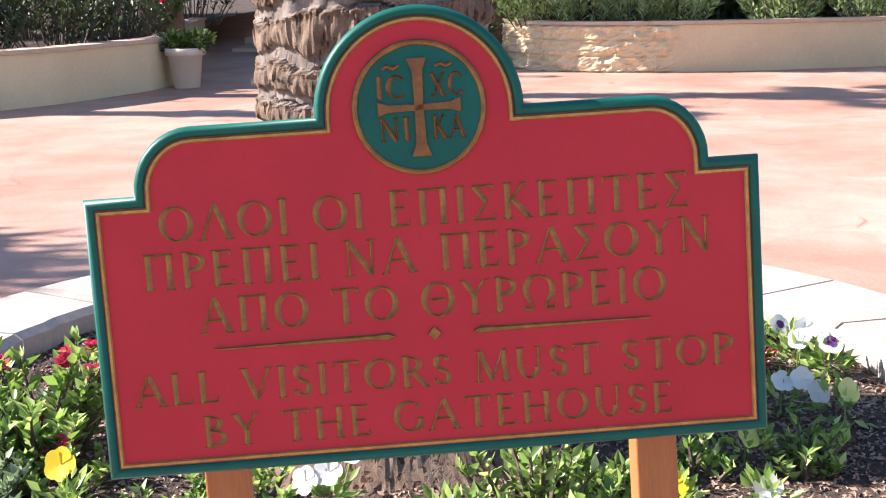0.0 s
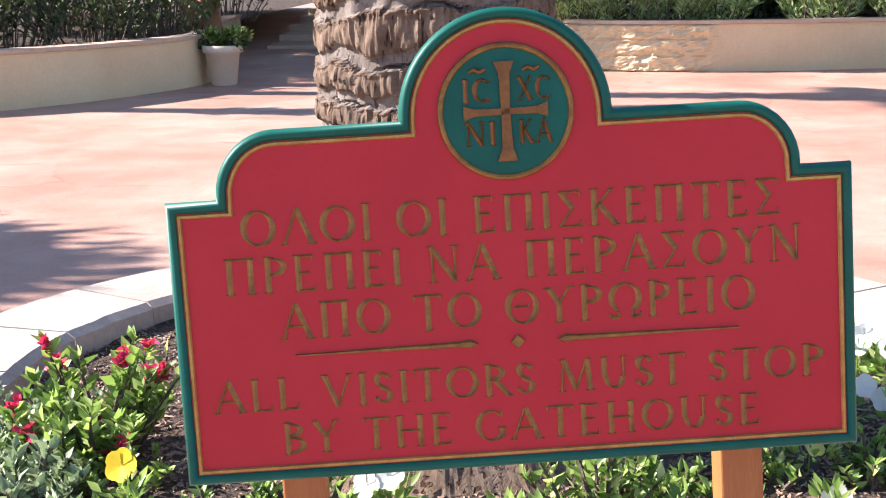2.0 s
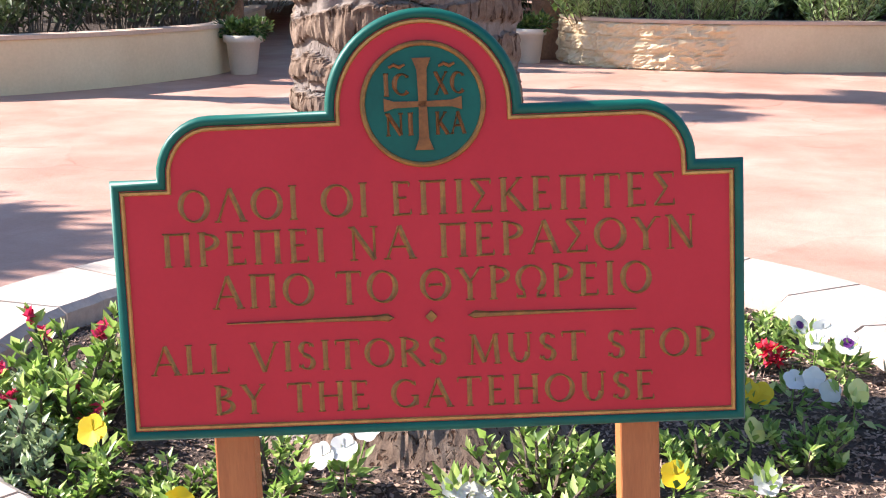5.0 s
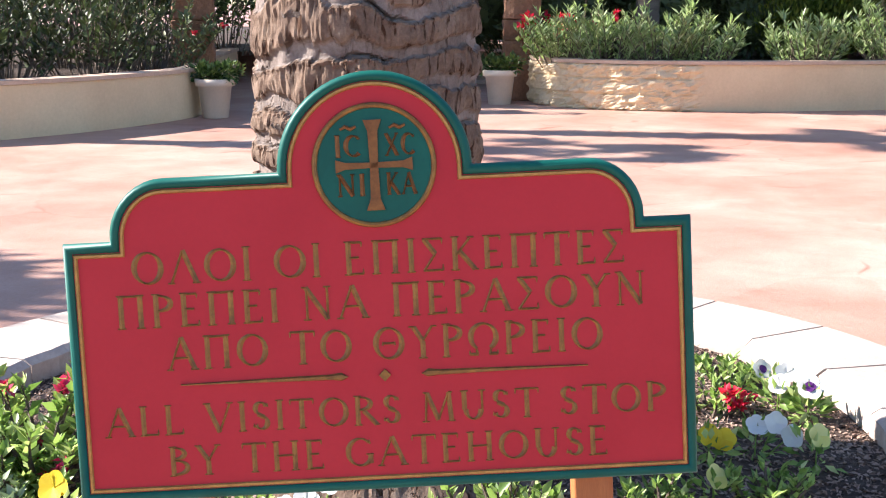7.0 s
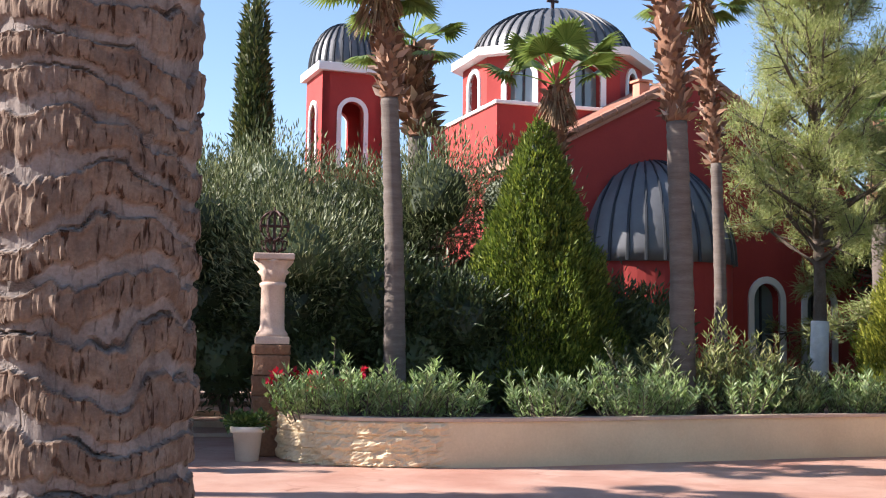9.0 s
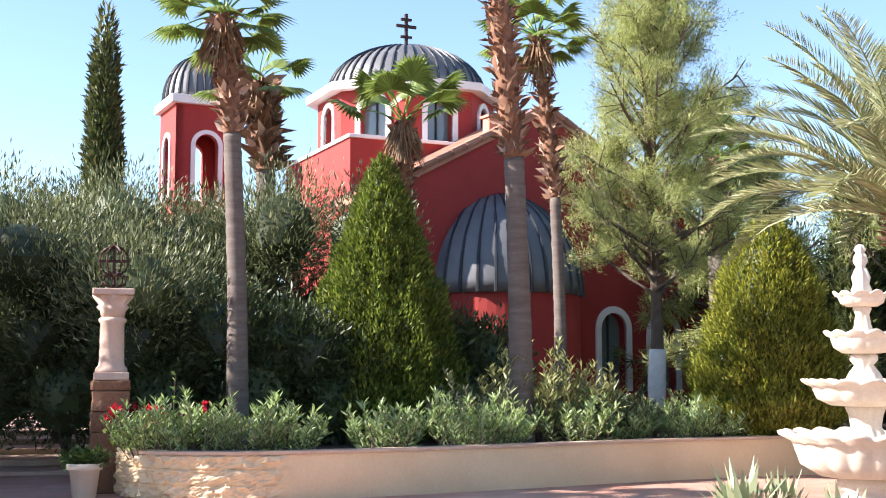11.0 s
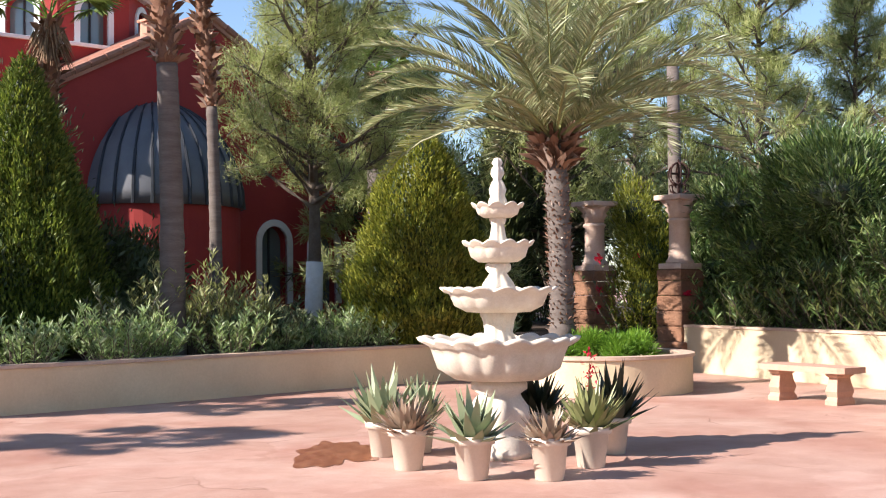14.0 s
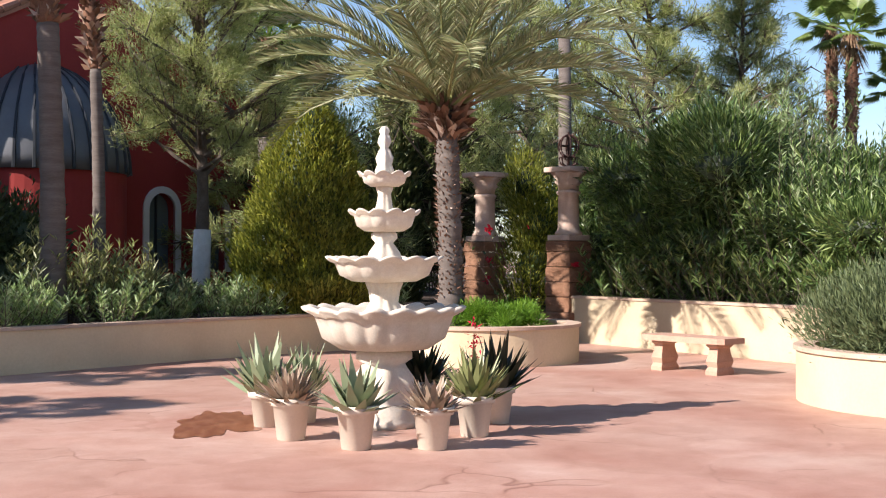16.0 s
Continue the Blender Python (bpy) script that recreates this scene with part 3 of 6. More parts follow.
WALL_A = catmull([(0.92, 16.22, 0), (1.0, 15.7, 0), (1.45, 15.12, 0), (2.3, 14.80, 0), (3.6, 14.82, 0), (5.0, 15.10, 0), (6.6, 15.50, 0), (8.5, 15.98, 0), (10.6, 16.3, 0), (12.6, 16.5, 0), (14.6, 17.2, 0)], 24)
WALL_L = catmull([(-3.6, 19.5, 0), (-3.3, 16.0, 0), (-2.98, 14.3, 0), (-3.0, 13.5, 0), (-3.35, 12.6, 0), (-3.85, 11.75, 0), (-4.6, 11.0, 0), (-6.2, 10.4, 0), (-9, 10.0, 0)], 16)
WALL_B = catmull([(15.75, 16.0, 0), (15.7, 14.4, 0), (15.55, 12.8, 0), (15.4, 11.0, 0), (15.2, 9.2, 0), (14.9, 7.4, 0), (14.2, 5.0, 0), (13.4, 2.0, 0)], 10)


def split_face(p, z):
    """Rough split blocks in three courses on the rounded end, fading into smooth plaster."""
    k = max(0.0, min(1.0, (2.95 - p.x) / 0.2))
    course = abs((z / 0.19) % 1 - 0.5)
    q = Vector((p.x * 9, p.y * 9, z * 11))
    return k * (0.025 + 0.055 * noise.noise(q) + 0.03 * noise.noise(q * 3) - (0.02 if course > 0.44 else 0.0))


def planter_wall(name, line, h, material, label, rough=None, rows=1, thick=0.2, side=1):
    a, b = (-thick, 0.0) if side > 0 else (thick, 0.0)
    w = part(name, ribbon(line, 0, h - 0.045, a, b, rough, rows), material)
    tagged(w, label, "planter wall", kind="structure")
    part("coping", ribbon(line, h - 0.041, h, a * 1.1, 0.03 * side), CAP, w, "rounded sandstone coping")
    return w


planter_wall("wall_north", WALL_A, 0.60, STUCCO, "low cream stucco planter wall with split block end", split_face, 26, side=1)
planter_wall("wall_west", WALL_L, 0.55, STUCCO, "low curved cream stucco planter wall in half shade", side=-1)
planter_wall("wall_east", WALL_B, 0.82, PALE_STUCCO, "pale yellow stucco garden wall with palm shadows", side=-1)


def bed(name, line, far, z, label):
    """Planting soil from a wall's line back to far points."""
    pts = [(p.x, p.y) for p in line] + far
    bm = bmesh.new()
    f = bm.faces.new([bm.verts.new((x, y, z)) for x, y in pts])
    bmesh.ops.triangulate(bm, faces=[f])
    return tagged(part(name, bm, SOIL), label, "soil", kind="structure")


bed("ground_bed_north", [p + Vector((0.02, 0.12, 0)) for p in WALL_A], [(40, 17.2), (60, 60), (1.0, 60), (1.0, 17)], 0.50, "dark planting soil behind the low wall")
bed("ground_bed_west", [p + Vector((-0.1, 0.05, 0)) for p in WALL_L], [(-30, 10), (-30, 40), (-3.7, 40)], 0.45, "dark planting soil behind the curved wall")
bed("ground_bed_east", [p + Vector((0.1, 0, 0)) for p in WALL_B], [(40, 2), (40, 16.5)], 0.6, "dark planting soil behind the garden wall")


def round_planter(name, cx, cy, r, h, material, label):
    w = part(name, ribbon(ring_line(cx, cy, r), 0, h - 0.05, 0.16, 0.0), material)
    tagged(w, label, "round planter", kind="structure")
    part("coping", ribbon(ring_line(cx, cy, r), h - 0.046, h, 0.19, -0.03), CAP, w, "rounded sandstone coping")
    me = lathe("soil", [(r - 0.1, h - 0.3), (r - 0.1, h - 0.12), (r * 0.5, h - 0.09), (0.01, h - 0.08)], 48)
    o = part("soil", me, SOIL, w)
    o.location = (cx, cy, 0)
    return w


round_planter("planter_palm", 11.95, 13.75, 1.28, 0.55, STUCCO, "round cream stucco planter under the date palm")
round_planter("planter_rosemary", 12.78, 6.55, 1.6, 0.58, PALE_STUCCO, "round pale yellow stucco planter full of rosemary")

# The ring bed round the big palm: kerb stones, soil and mulch
RC, R_IN, R_OUT, RIM = Vector((0.03, 3.40, 0)), 1.33, 1.76, 0.14
kerb = thing("kerb_ring", RC, "pale stone kerb ring round the palm bed", "kerb", kind="structure")
for i in range(22):
    a0 = 2 * math.pi * i / 22 + 0.004
    a1 = 2 * math.pi * (i + 1) / 22 - 0.004
    bm = bmesh.new()
    cs = []
    for k in range(7):
        a = a0 + (a1 - a0) * k / 6
        e = R_IN + 0.012 * noise.noise(Vector((i * 1.7, k * 0.6, 0)))
        prof = [(e, 0.0), (e, RIM - 0.02), (e + 0.03, RIM), (R_OUT - 0.04, RIM - 0.004), (R_OUT, RIM - 0.03), (R_OUT, 0.0)]
        cs.append([bm.verts.new((r * math.cos(a), r * math.sin(a), z)) for r, z in prof])
    for p, q in zip(cs, cs[1:]):
        for k in range(6):
            bm.faces.new((p[k], p[(k + 1) % 6], q[(k + 1) % 6], q[k]))
    bm.faces.new(cs[0])
    bm.faces.new(cs[-1][::-1])
    part("kerb_stone", bm, KERB, kerb)


def soil_height(x, y):
    return 0.06 + 0.018 * noise.noise(Vector((x * 3, y * 3, 1))) + 0.008 * noise.noise(Vector((x * 14, y * 14, 2)))


vs, fs, N = [], [], 60
for i in range(N + 1):
    for k in range(90):
        r, a = (R_IN + 0.01) * i / N, 2 * math.pi * k / 90
        x, y = RC.x + r * math.cos(a), RC.y + r * math.sin(a)
        vs.append((x, y, soil_height(x, y)))
for i in range(N):
    for k in range(90):
        fs.append((i * 90 + k, i * 90 + (k + 1) % 90, (i + 1) * 90 + (k + 1) % 90, (i + 1) * 90 + k))
tagged(part("ground_bed_ring", raw("bed", vs, fs), BED_SOIL, smooth=True), "dark crumbly soil of the flower bed", "soil", kind="structure")
n = 26000
r, a = R_IN * np.sqrt(rng.random(n)), rng.random(n) * 2 * math.pi
P = np.stack([RC.x + r * np.cos(a), RC.y + r * np.sin(a), np.zeros(n)], 1)
P[:, 2] = [soil_height(x, y) + 0.002 for x, y, _ in P]
D = rng.normal(size=(n, 3)) * np.array([1, 1, 0.25])
tagged(part("mulch", blades("mulch", P, D, 0.008 + 0.022 * rng.random(n), 0.005 + 0.009 * rng.random(n)), MULCH), "pale wood chips scattered on the soil", "mulch", kind="stuff")

# The path between the two pillars, with low steps, and a wet patch by the fountain
path = thing("path_steps", (-1.2, 0, 0), "brick-red path steps rising between planters", "steps", kind="structure")
for i in range(5):
    part("step", cube(-2.0, 19.5 + 1.3 * i, 0, 2.0, 27, 0.06 + 0.10 * i, 0.01), CAP, path)
wet = lathe("wet", [(0.01, 0.004)] + [(1.0, 0.0039)], 120, lambda a, r, z, i: (r * (0.74 + 0.16 * math.sin(2 * a + 1) + 0.10 * math.sin(3 * a + 2) + 0.07 * math.sin(7 * a) + 0.05 * math.sin(13 * a + 1)), z))
o = part("wet_patch", wet, WET)
o.location, o.scale, o.rotation_euler = (5.80, 9.65, 0), (0.46, 1.25, 1), (0, 0, -0.47)
tagged(o, "dark wet patch on the concrete beside the fountain", "puddle", kind="structure")


# ---- the church ----
def slab(outline, z0, z1):
    """A level slab from a plan outline."""
    bm = bmesh.new()
    lo = [bm.verts.new((x, y, z0)) for x, y in outline]
    hi = [bm.verts.new((x, y, z1)) for x, y in outline]
    bm.faces.new(lo[::-1])
    bm.faces.new(hi)
    for i in range(len(lo)):
        j = (i + 1) % len(lo)
        bm.faces.new((lo[i], lo[j], hi[j], hi[i]))
    return bm


def dome_parts(parent, r, h, z, ribs, cx=0.0, cy=0.0, half=False):
    prof = [(r * math.cos(t), z + h * math.sin(t)) for t in np.linspace(0, math.pi / 2 - 0.02, 14)]
    d = part("dome", lathe("dome", prof, 72), DOME, parent, "grey standing-seam metal dome", True)
    d.location = (cx, cy, 0)
    pieces = []
    for k in range(ribs):
        a = 2 * math.pi * k / ribs
        pts = [((r + 0.015) * math.cos(t) * math.cos(a), (r + 0.015) * math.cos(t) * math.sin(a), z + (h + 0.015) * math.sin(t)) for t in np.linspace(0, math.pi / 2 - 0.12, 10)]
        pieces.append(tube(pts, [0.045 * (1 - 0.55 * i / 9) for i in range(10)], 5))
    s = part("seams", joined("seams", pieces), SEAM, d, "raised dark seams")
    return d


def window(parent, cx, z0, spring, half, y, trim=0.13, sill=True):
    """A round-headed window in a wall whose face is at y, looking along -y."""
    w = part("window", plate(arch(cx, z0, spring, half), [], y + 0.26, y + 0.28), GLASS, parent, "dark reflecting arched pane")
    part("surround", arch_trim(cx, z0, spring, half, trim, y - 0.05, y + 0.05), WHITE, w, "white plaster arch surround")
    part("mullion", cube(cx - 0.02, y + 0.20, z0, cx + 0.02, y + 0.255, spring + half), SEAM, w)
    return w


CH = thing("church", (8.72, 32.1, 0), "red stucco church with grey ribbed dome and tiled roof", "church", turn=radians(9))
BASE = 7.42
# Base block of the drum
part("base_block", cube(-2.62, -2.62, 0, 2.62, 2.62, BASE), CHURCH_RED, CH)
part("base_trim", cube(-2.68, -2.68, BASE + 0.002, 2.68, 2.68, BASE + 0.10, 0.02), WHITE, CH, "white plaster trim")
# Eight-sided drum
AP = 2.45 * math.cos(math.pi / 8)
SIDE = 2 * 2.45 * math.sin(math.pi / 8)
for k in range(8):
    a = radians(45 * k)
    e = part("drum_wall", plate([(-SIDE / 2, BASE + 0.10), (SIDE / 2, BASE + 0.10), (SIDE / 2, 9.02), (-SIDE / 2, 9.02)], [arch(0, BASE + 0.14, 8.36, 0.37)], 0.0, 0.3), CHURCH_RED, CH)
    e.matrix_basis = pose(0, 0, 0, 0, 0, math.degrees(a)) @ pose(0, -AP, 0)
    window(e, 0, BASE + 0.14, 8.36, 0.37, 0.0, 0.14)
oct_out = [(2.78 * math.cos(radians(45 * k + 22.5)), 2.78 * math.sin(radians(45 * k + 22.5))) for k in range(8)]
part("cornice", slab(oct_out, 8.98, 9.19), WHITE, CH, "white projecting cornice")
dome_parts(CH, 2.2, 1.42, 9.194, 44)
cross = cube(-0.04, -0.04, 10.5, 0.04, 0.04, 11.62)
box(cross, -0.30, -0.035, 11.22, 0.30, 0.035, 11.30)
box(cross, -0.16, -0.035, 11.42, 0.16, 0.035, 11.49)
box(cross, -0.17, -0.03, 10.92, 0.17, 0.03, 10.99)
part("cross", cross, IRON, CH, "black iron three-bar cross")
# The gabled front with its half-domed apse
GB = thing("church_wing", (11.3, 28.0, 0), "dark red gabled church wing with tiled roof and apse", "church wing", turn=radians(16))
RIDGE, SL = 8.15, 0.515
gable = [(-4.75, 0), (6.2, 0), (6.2, RIDGE - 6.2 * SL), (0, RIDGE), (-4.75, RIDGE - 4.75 * SL)]
w1, w2 = arch(2.12, 1.1, 2.68, 0.42), arch(3.82, 1.1, 2.58, 0.42)
part("gable_wall", plate(gable, [w1, w2], 0.0, 0.35), CHURCH_RED, GB)
window(GB, 2.12, 1.1, 2.68, 0.42, 0.0, 0.17)
window(GB, 3.82, 1.1, 2.58, 0.42, 0.0, 0.17)
part("side_wall", cube(-4.75, 0.355, 0, -4.4, 2.0, RIDGE - 4.75 * SL - 0.15), CHURCH_RED, GB)
part("side_wall", cube(5.85, 0.355, 0, 6.2, 5, RIDGE - 6.2 * SL - 0.15), CHURCH_RED, GB)
for sgn, ext, deep in ((-1, 4.85, 2.4), (1, 6.6, 5.4)):
    bm = bmesh.new()
    rows = []
    cols = 40
    for i in range(cols * 4 + 1):
        y = -0.08 + deep * i / (cols * 4)
        b = 0.05 * abs(math.sin(math.pi * i / 4))
        rows.append([bm.verts.new((sgn * x, y, RIDGE + 0.05 - x * SL + b + dz)) for x, dz in ((0.0, 0), (ext, 0), (ext, -0.14 - b), (0.0, -0.14 - b))])
    for p, q in zip(rows, rows[1:]):
        for k in range(4):
            bm.faces.new((p[k], p[(k + 1) % 4], q[(k + 1) % 4], q[k]))
    bm.faces.new(rows[0])
    bm.faces.new(rows[-1][::-1])
    roof = part("roof", bm, TILE, GB, "weathered terracotta barrel-tile slope")
    for i in range(12):
        x = ext * (i + 0.5) / 12
        v, f = tube([(0, 0, 0), (ext / 12 * 1.1, 0, 0)], [0.10, 0.085], 8)
        t = part("rake_tile", raw("rake", v, f), TILE, roof)
        t.matrix_basis = pose(sgn * ext * (i + 1) / 12, -0.07, RIDGE + 0.10 - ext * (i + 1) / 12 * SL, 0, math.degrees(math.atan(SL)) * sgn, 0 if sgn < 0 else 180) if sgn < 0 else pose(ext * i / 12, -0.07, RIDGE + 0.10 - ext * i / 12 * SL, 0, math.degrees(math.atan(SL)), 0)
chim = cube(-1.55, 0.2, RIDGE - 0.75, -1.25, 0.5, RIDGE - 0.3, 0.02)
box(chim, -1.6, 0.15, RIDGE - 0.298, -1.2, 0.55, RIDGE - 0.24)
part("vent", chim, TILE, GB, "small striped clay roof vent")
ap = lathe("apse", [(2.08, 0.0), (2.08, 3.42)], 64)
o = part("apse_wall", ap, CHURCH_RED, GB)
o.location = (-1.18, 0.52, 0)
dome_parts(GB, 2.16, 2.58, 3.424, 32, -1.18, 0.52)

# Bell tower with open arches
BT = thing("bell_tower", (3.22, 34.5, 0), "red stucco bell tower with white arches and ribbed dome", "bell tower", turn=radians(11))
H = 0.88
part("tower_shaft", cube(-H, -H, 0, H, H, 6.2), CHURCH_RED, BT)
for k in range(4):
    e = part("belfry_wall", plate([(-H, 6.204), (H, 6.204), (H, 9.0), (-H, 9.0)], [arch(0, 6.3, 7.86, 0.33)], 0.0, 0.22), CHURCH_RED, BT)
    e.matrix_basis = pose(0, 0, 0, 0, 0, 90 * k) @ pose(0, -H - 0.001 * (k % 2), 0)
    part("surround", arch_trim(0, 6.3, 7.86, 0.33, 0.12, -0.05, 0.05), WHITE, e, "white plaster arch surround")
part("cornice", cube(-H - 0.16, -H - 0.16, 9.0, H + 0.16, H + 0.16, 9.24, 0.02), WHITE, BT, "white projecting cornice")
dome_parts(BT, 1.0, 1.34, 9.24, 26)


# ---- pillars with columns ----
def pillar(x, y, top, foot, label, turn=0.0, slim=1.0):
    """A rough stone pedestal of stacked blocks with a cast column on it; top: the capital's height, foot: the pedestal's."""
    t = thing("stone_pillar", (x, y, 0), label, "pillar", "gate pillars", turn=radians(turn))
    z, k = 0.0, 0
    bm = cube(-0.37, -0.37, 0, 0.37, 0.37, 0.52, 0.03)
    part("plinth", bm, BROWNSTONE, t)
    z = 0.52
    while z < foot - 0.05:
        h = min(0.27, foot - z)
        bm = cube(-0.29, -0.29, z, 0.29, 0.29, z + h - 0.006, 0.02)
        bmesh.ops.subdivide_edges(bm, edges=bm.edges[:], cuts=3, use_grid_fill=True)
        for v in bm.verts:
            if abs(v.co.x) > 0.25 or abs(v.co.y) > 0.25:
                v.co += Vector((v.co.x, v.co.y, 0)).normalized() * 0.05 * noise.noise(v.co * 5 + Vector((x, y, k)))
        part("block", bm, BROWNSTONE, t)
        z, k = z + h, k + 1
    s = top - foot
    part("base", cube(-0.27, -0.27, foot, 0.27, 0.27, foot + 0.10, 0.012), COLUMN, t)
    part("shaft", lathe("shaft", [(0.25, foot + 0.10), (0.25, foot + 0.14), (0.205, foot + 0.19), (0.195, foot + 0.25), (0.185, foot + 0.62 * s), (0.215, foot + 0.64 * s), (0.215, foot + 0.67 * s), (0.175, foot + 0.69 * s)], 28), COLUMN, t, "", True)
    cap = lathe("capital", [(0.18, foot + 0.69 * s), (0.20, foot + 0.76 * s), (0.235, foot + 0.80 * s), (0.215, foot + 0.83 * s), (0.28, foot + 0.90 * s), (0.30, foot + 0.93 * s)], 48, lambda a, r, z, i: (r * (1 + 0.09 * (i in (2, 4, 5)) * math.cos(8 * a)), z))
    part("capital", cap, COLUMN, t, "carved leafy capital", True)
    for o in t.children:
        o.scale = (slim, slim, 1)
    part("abacus", cube(-0.32 * slim, -0.32 * slim, top - 0.07 * s, 0.32 * slim, 0.32 * slim, top, 0.015), COLUMN, t)
    return t


def iron_finial(x, y, z, label):
    """Crossed rings over a whorl of scrolls, on a short stem."""
    t = thing("iron_finial", (x, y, z), label, "finial", "pillar finials")
    pieces = [tube([(0, 0, 0), (0, 0, 0.64)], [0.03, 0.018], 6), tube([(-0.2, 0, 0.38), (0.2, 0, 0.38)], [0.02, 0.02], 6)]
    for q in (0.0, 1.05, 2.1):
        u, w = math.cos(q), math.sin(q)
        pieces.append(tube([(0.19 * u * math.cos(2 * math.pi * k / 20), 0.19 * w * math.cos(2 * math.pi * k / 20), 0.38 + 0.2 * math.sin(2 * math.pi * k / 20)) for k in range(21)], [0.018] * 21, 6))
    for k in range(8):
        u, w = math.cos(k * 0.785), math.sin(k * 0.785)
        pieces.append(tube([(0.02 * u, 0.02 * w, 0.0), (0.15 * u, 0.15 * w, 0.07), (0.17 * u, 0.17 * w, 0.17), (0.09 * u, 0.09 * w, 0.20), (0.06 * u, 0.06 * w, 0.13)], [0.02, 0.018, 0.016, 0.014, 0.01], 6))
    part("scrollwork", joined("scroll", pieces), IRON, t)
    return t


pillar(0.80, 16.55, 2.68, 1.47, "weathered pinkish column on a brown stone pedestal", 0, 0.84)
pillar(-3.25, 15.0, 2.45, 1.36, "shaded pinkish column on a brown stone pedestal", 10, 0.84)
pillar(15.75, 16.05, 3.12, 1.80, "sunlit pinkish column on a rough sandstone pedestal", 5)
pillar(15.45, 18.1, 3.12, 1.80, "shaded pinkish column on a rough sandstone pedestal", 5)
iron_finial(0.80, 16.55, 2.68, "dark iron ring finial on the column")
iron_finial(-3.25, 15.0, 2.45, "dark iron ring finial on the column")
iron_finial(15.75, 16.05, 3.12, "dark iron cross finial on the column")


# ---- plants ----
def palm_trunk(name, parent, pts, radii, material, rings=9.0, amp=0.012, seg=24, label=""):
    """A trunk with ring scars along smooth points."""
    line = catmull(pts, 30)
    n = len(line)
    rr = np.interp(np.linspace(0, 1, n), np.linspace(0, 1, len(radii)), radii)
    z = np.array([p.z for p in line])
    rr = rr + amp * ((z * rings) % 1.0 - 0.5) + amp * 0.4 * rng.normal(size=n)
    v, f = tube(line, list(rr), seg)
    return part(name, raw(name, v, f), material, parent, label, True)


def boots(parent, pts, r0, r1, count, length=0.22):
    """Stubs of old leaf stalks standing off the trunk."""
    line = catmull(pts, 20)
    P, D = [], []
    for i in range(count):
        t = i / count
        p = line[min(int(t * (len(line) - 1)), len(line) - 1)]
        a = i * 2.39996
        r = r0 + (r1 - r0) * t
        out = np.array([math.cos(a), math.sin(a), 0])
        P.append(np.array(p) + out * r * 0.8)
        D.append(out * (0.6 + 0.7 * rng.random()) + np.array([0, 0, 0.75]) + rng.normal(size=3) * 0.34)
    P, D = np.array(P), np.array(D)
    return tagged(part("boot_sheath", blades("stubs", P, D, length * (0.6 + 0.8 * rng.random(count)), length * 0.5, 0.35), BOOT_TIPS, parent, "rough brown stubs of cut fronds"), kind="stuff")


def fan_leaf(P0, way, petiole, size, V, F, VS, FS):
    """One fan: a bent stalk and some two dozen pleated fingers."""
    way = way / np.linalg.norm(way)
    end = P0 + way * petiole + np.array([0, 0, -0.08 * petiole])
    v, f = tube([tuple(P0), tuple((P0 + end) / 2 + np.array([0, 0, 0.05 * petiole])), tuple(end)], [0.018, 0.012, 0.01], 4)
    n = len(VS)
    VS += v
    FS += [tuple(i + n for i in q) for q in f]
    side = np.cross(way, [0, 0, 1.0])
    side /= np.linalg.norm(side) + 1e-9
    up = np.cross(side, way)
    for k in range(24):
        a = radians(-105 + 210 * k / 23)
        d = way * math.cos(a) + side * math.sin(a) + up * 0.10 * math.cos(2 * a)
        c = math.cos(a + 1.57) * way + math.sin(a + 1.57) * side
        L = size * (1.0 - 0.22 * abs(a) / 1.8) * (0.92 + 0.16 * rng.random())
        w = size * 0.075
        mid = end + d * L * 0.55
        tip = end + d * L + np.array([0, 0, -0.22 * L])
        n = len(V)
        V += [tuple(end), tuple(mid + c * w), tuple(mid + up * w * 0.35), tuple(mid - c * w), tuple(tip)]
        F += [(n, n + 1, n + 2), (n, n + 2, n + 3), (n + 1, n + 4, n + 2), (n + 2, n + 4, n + 3)]


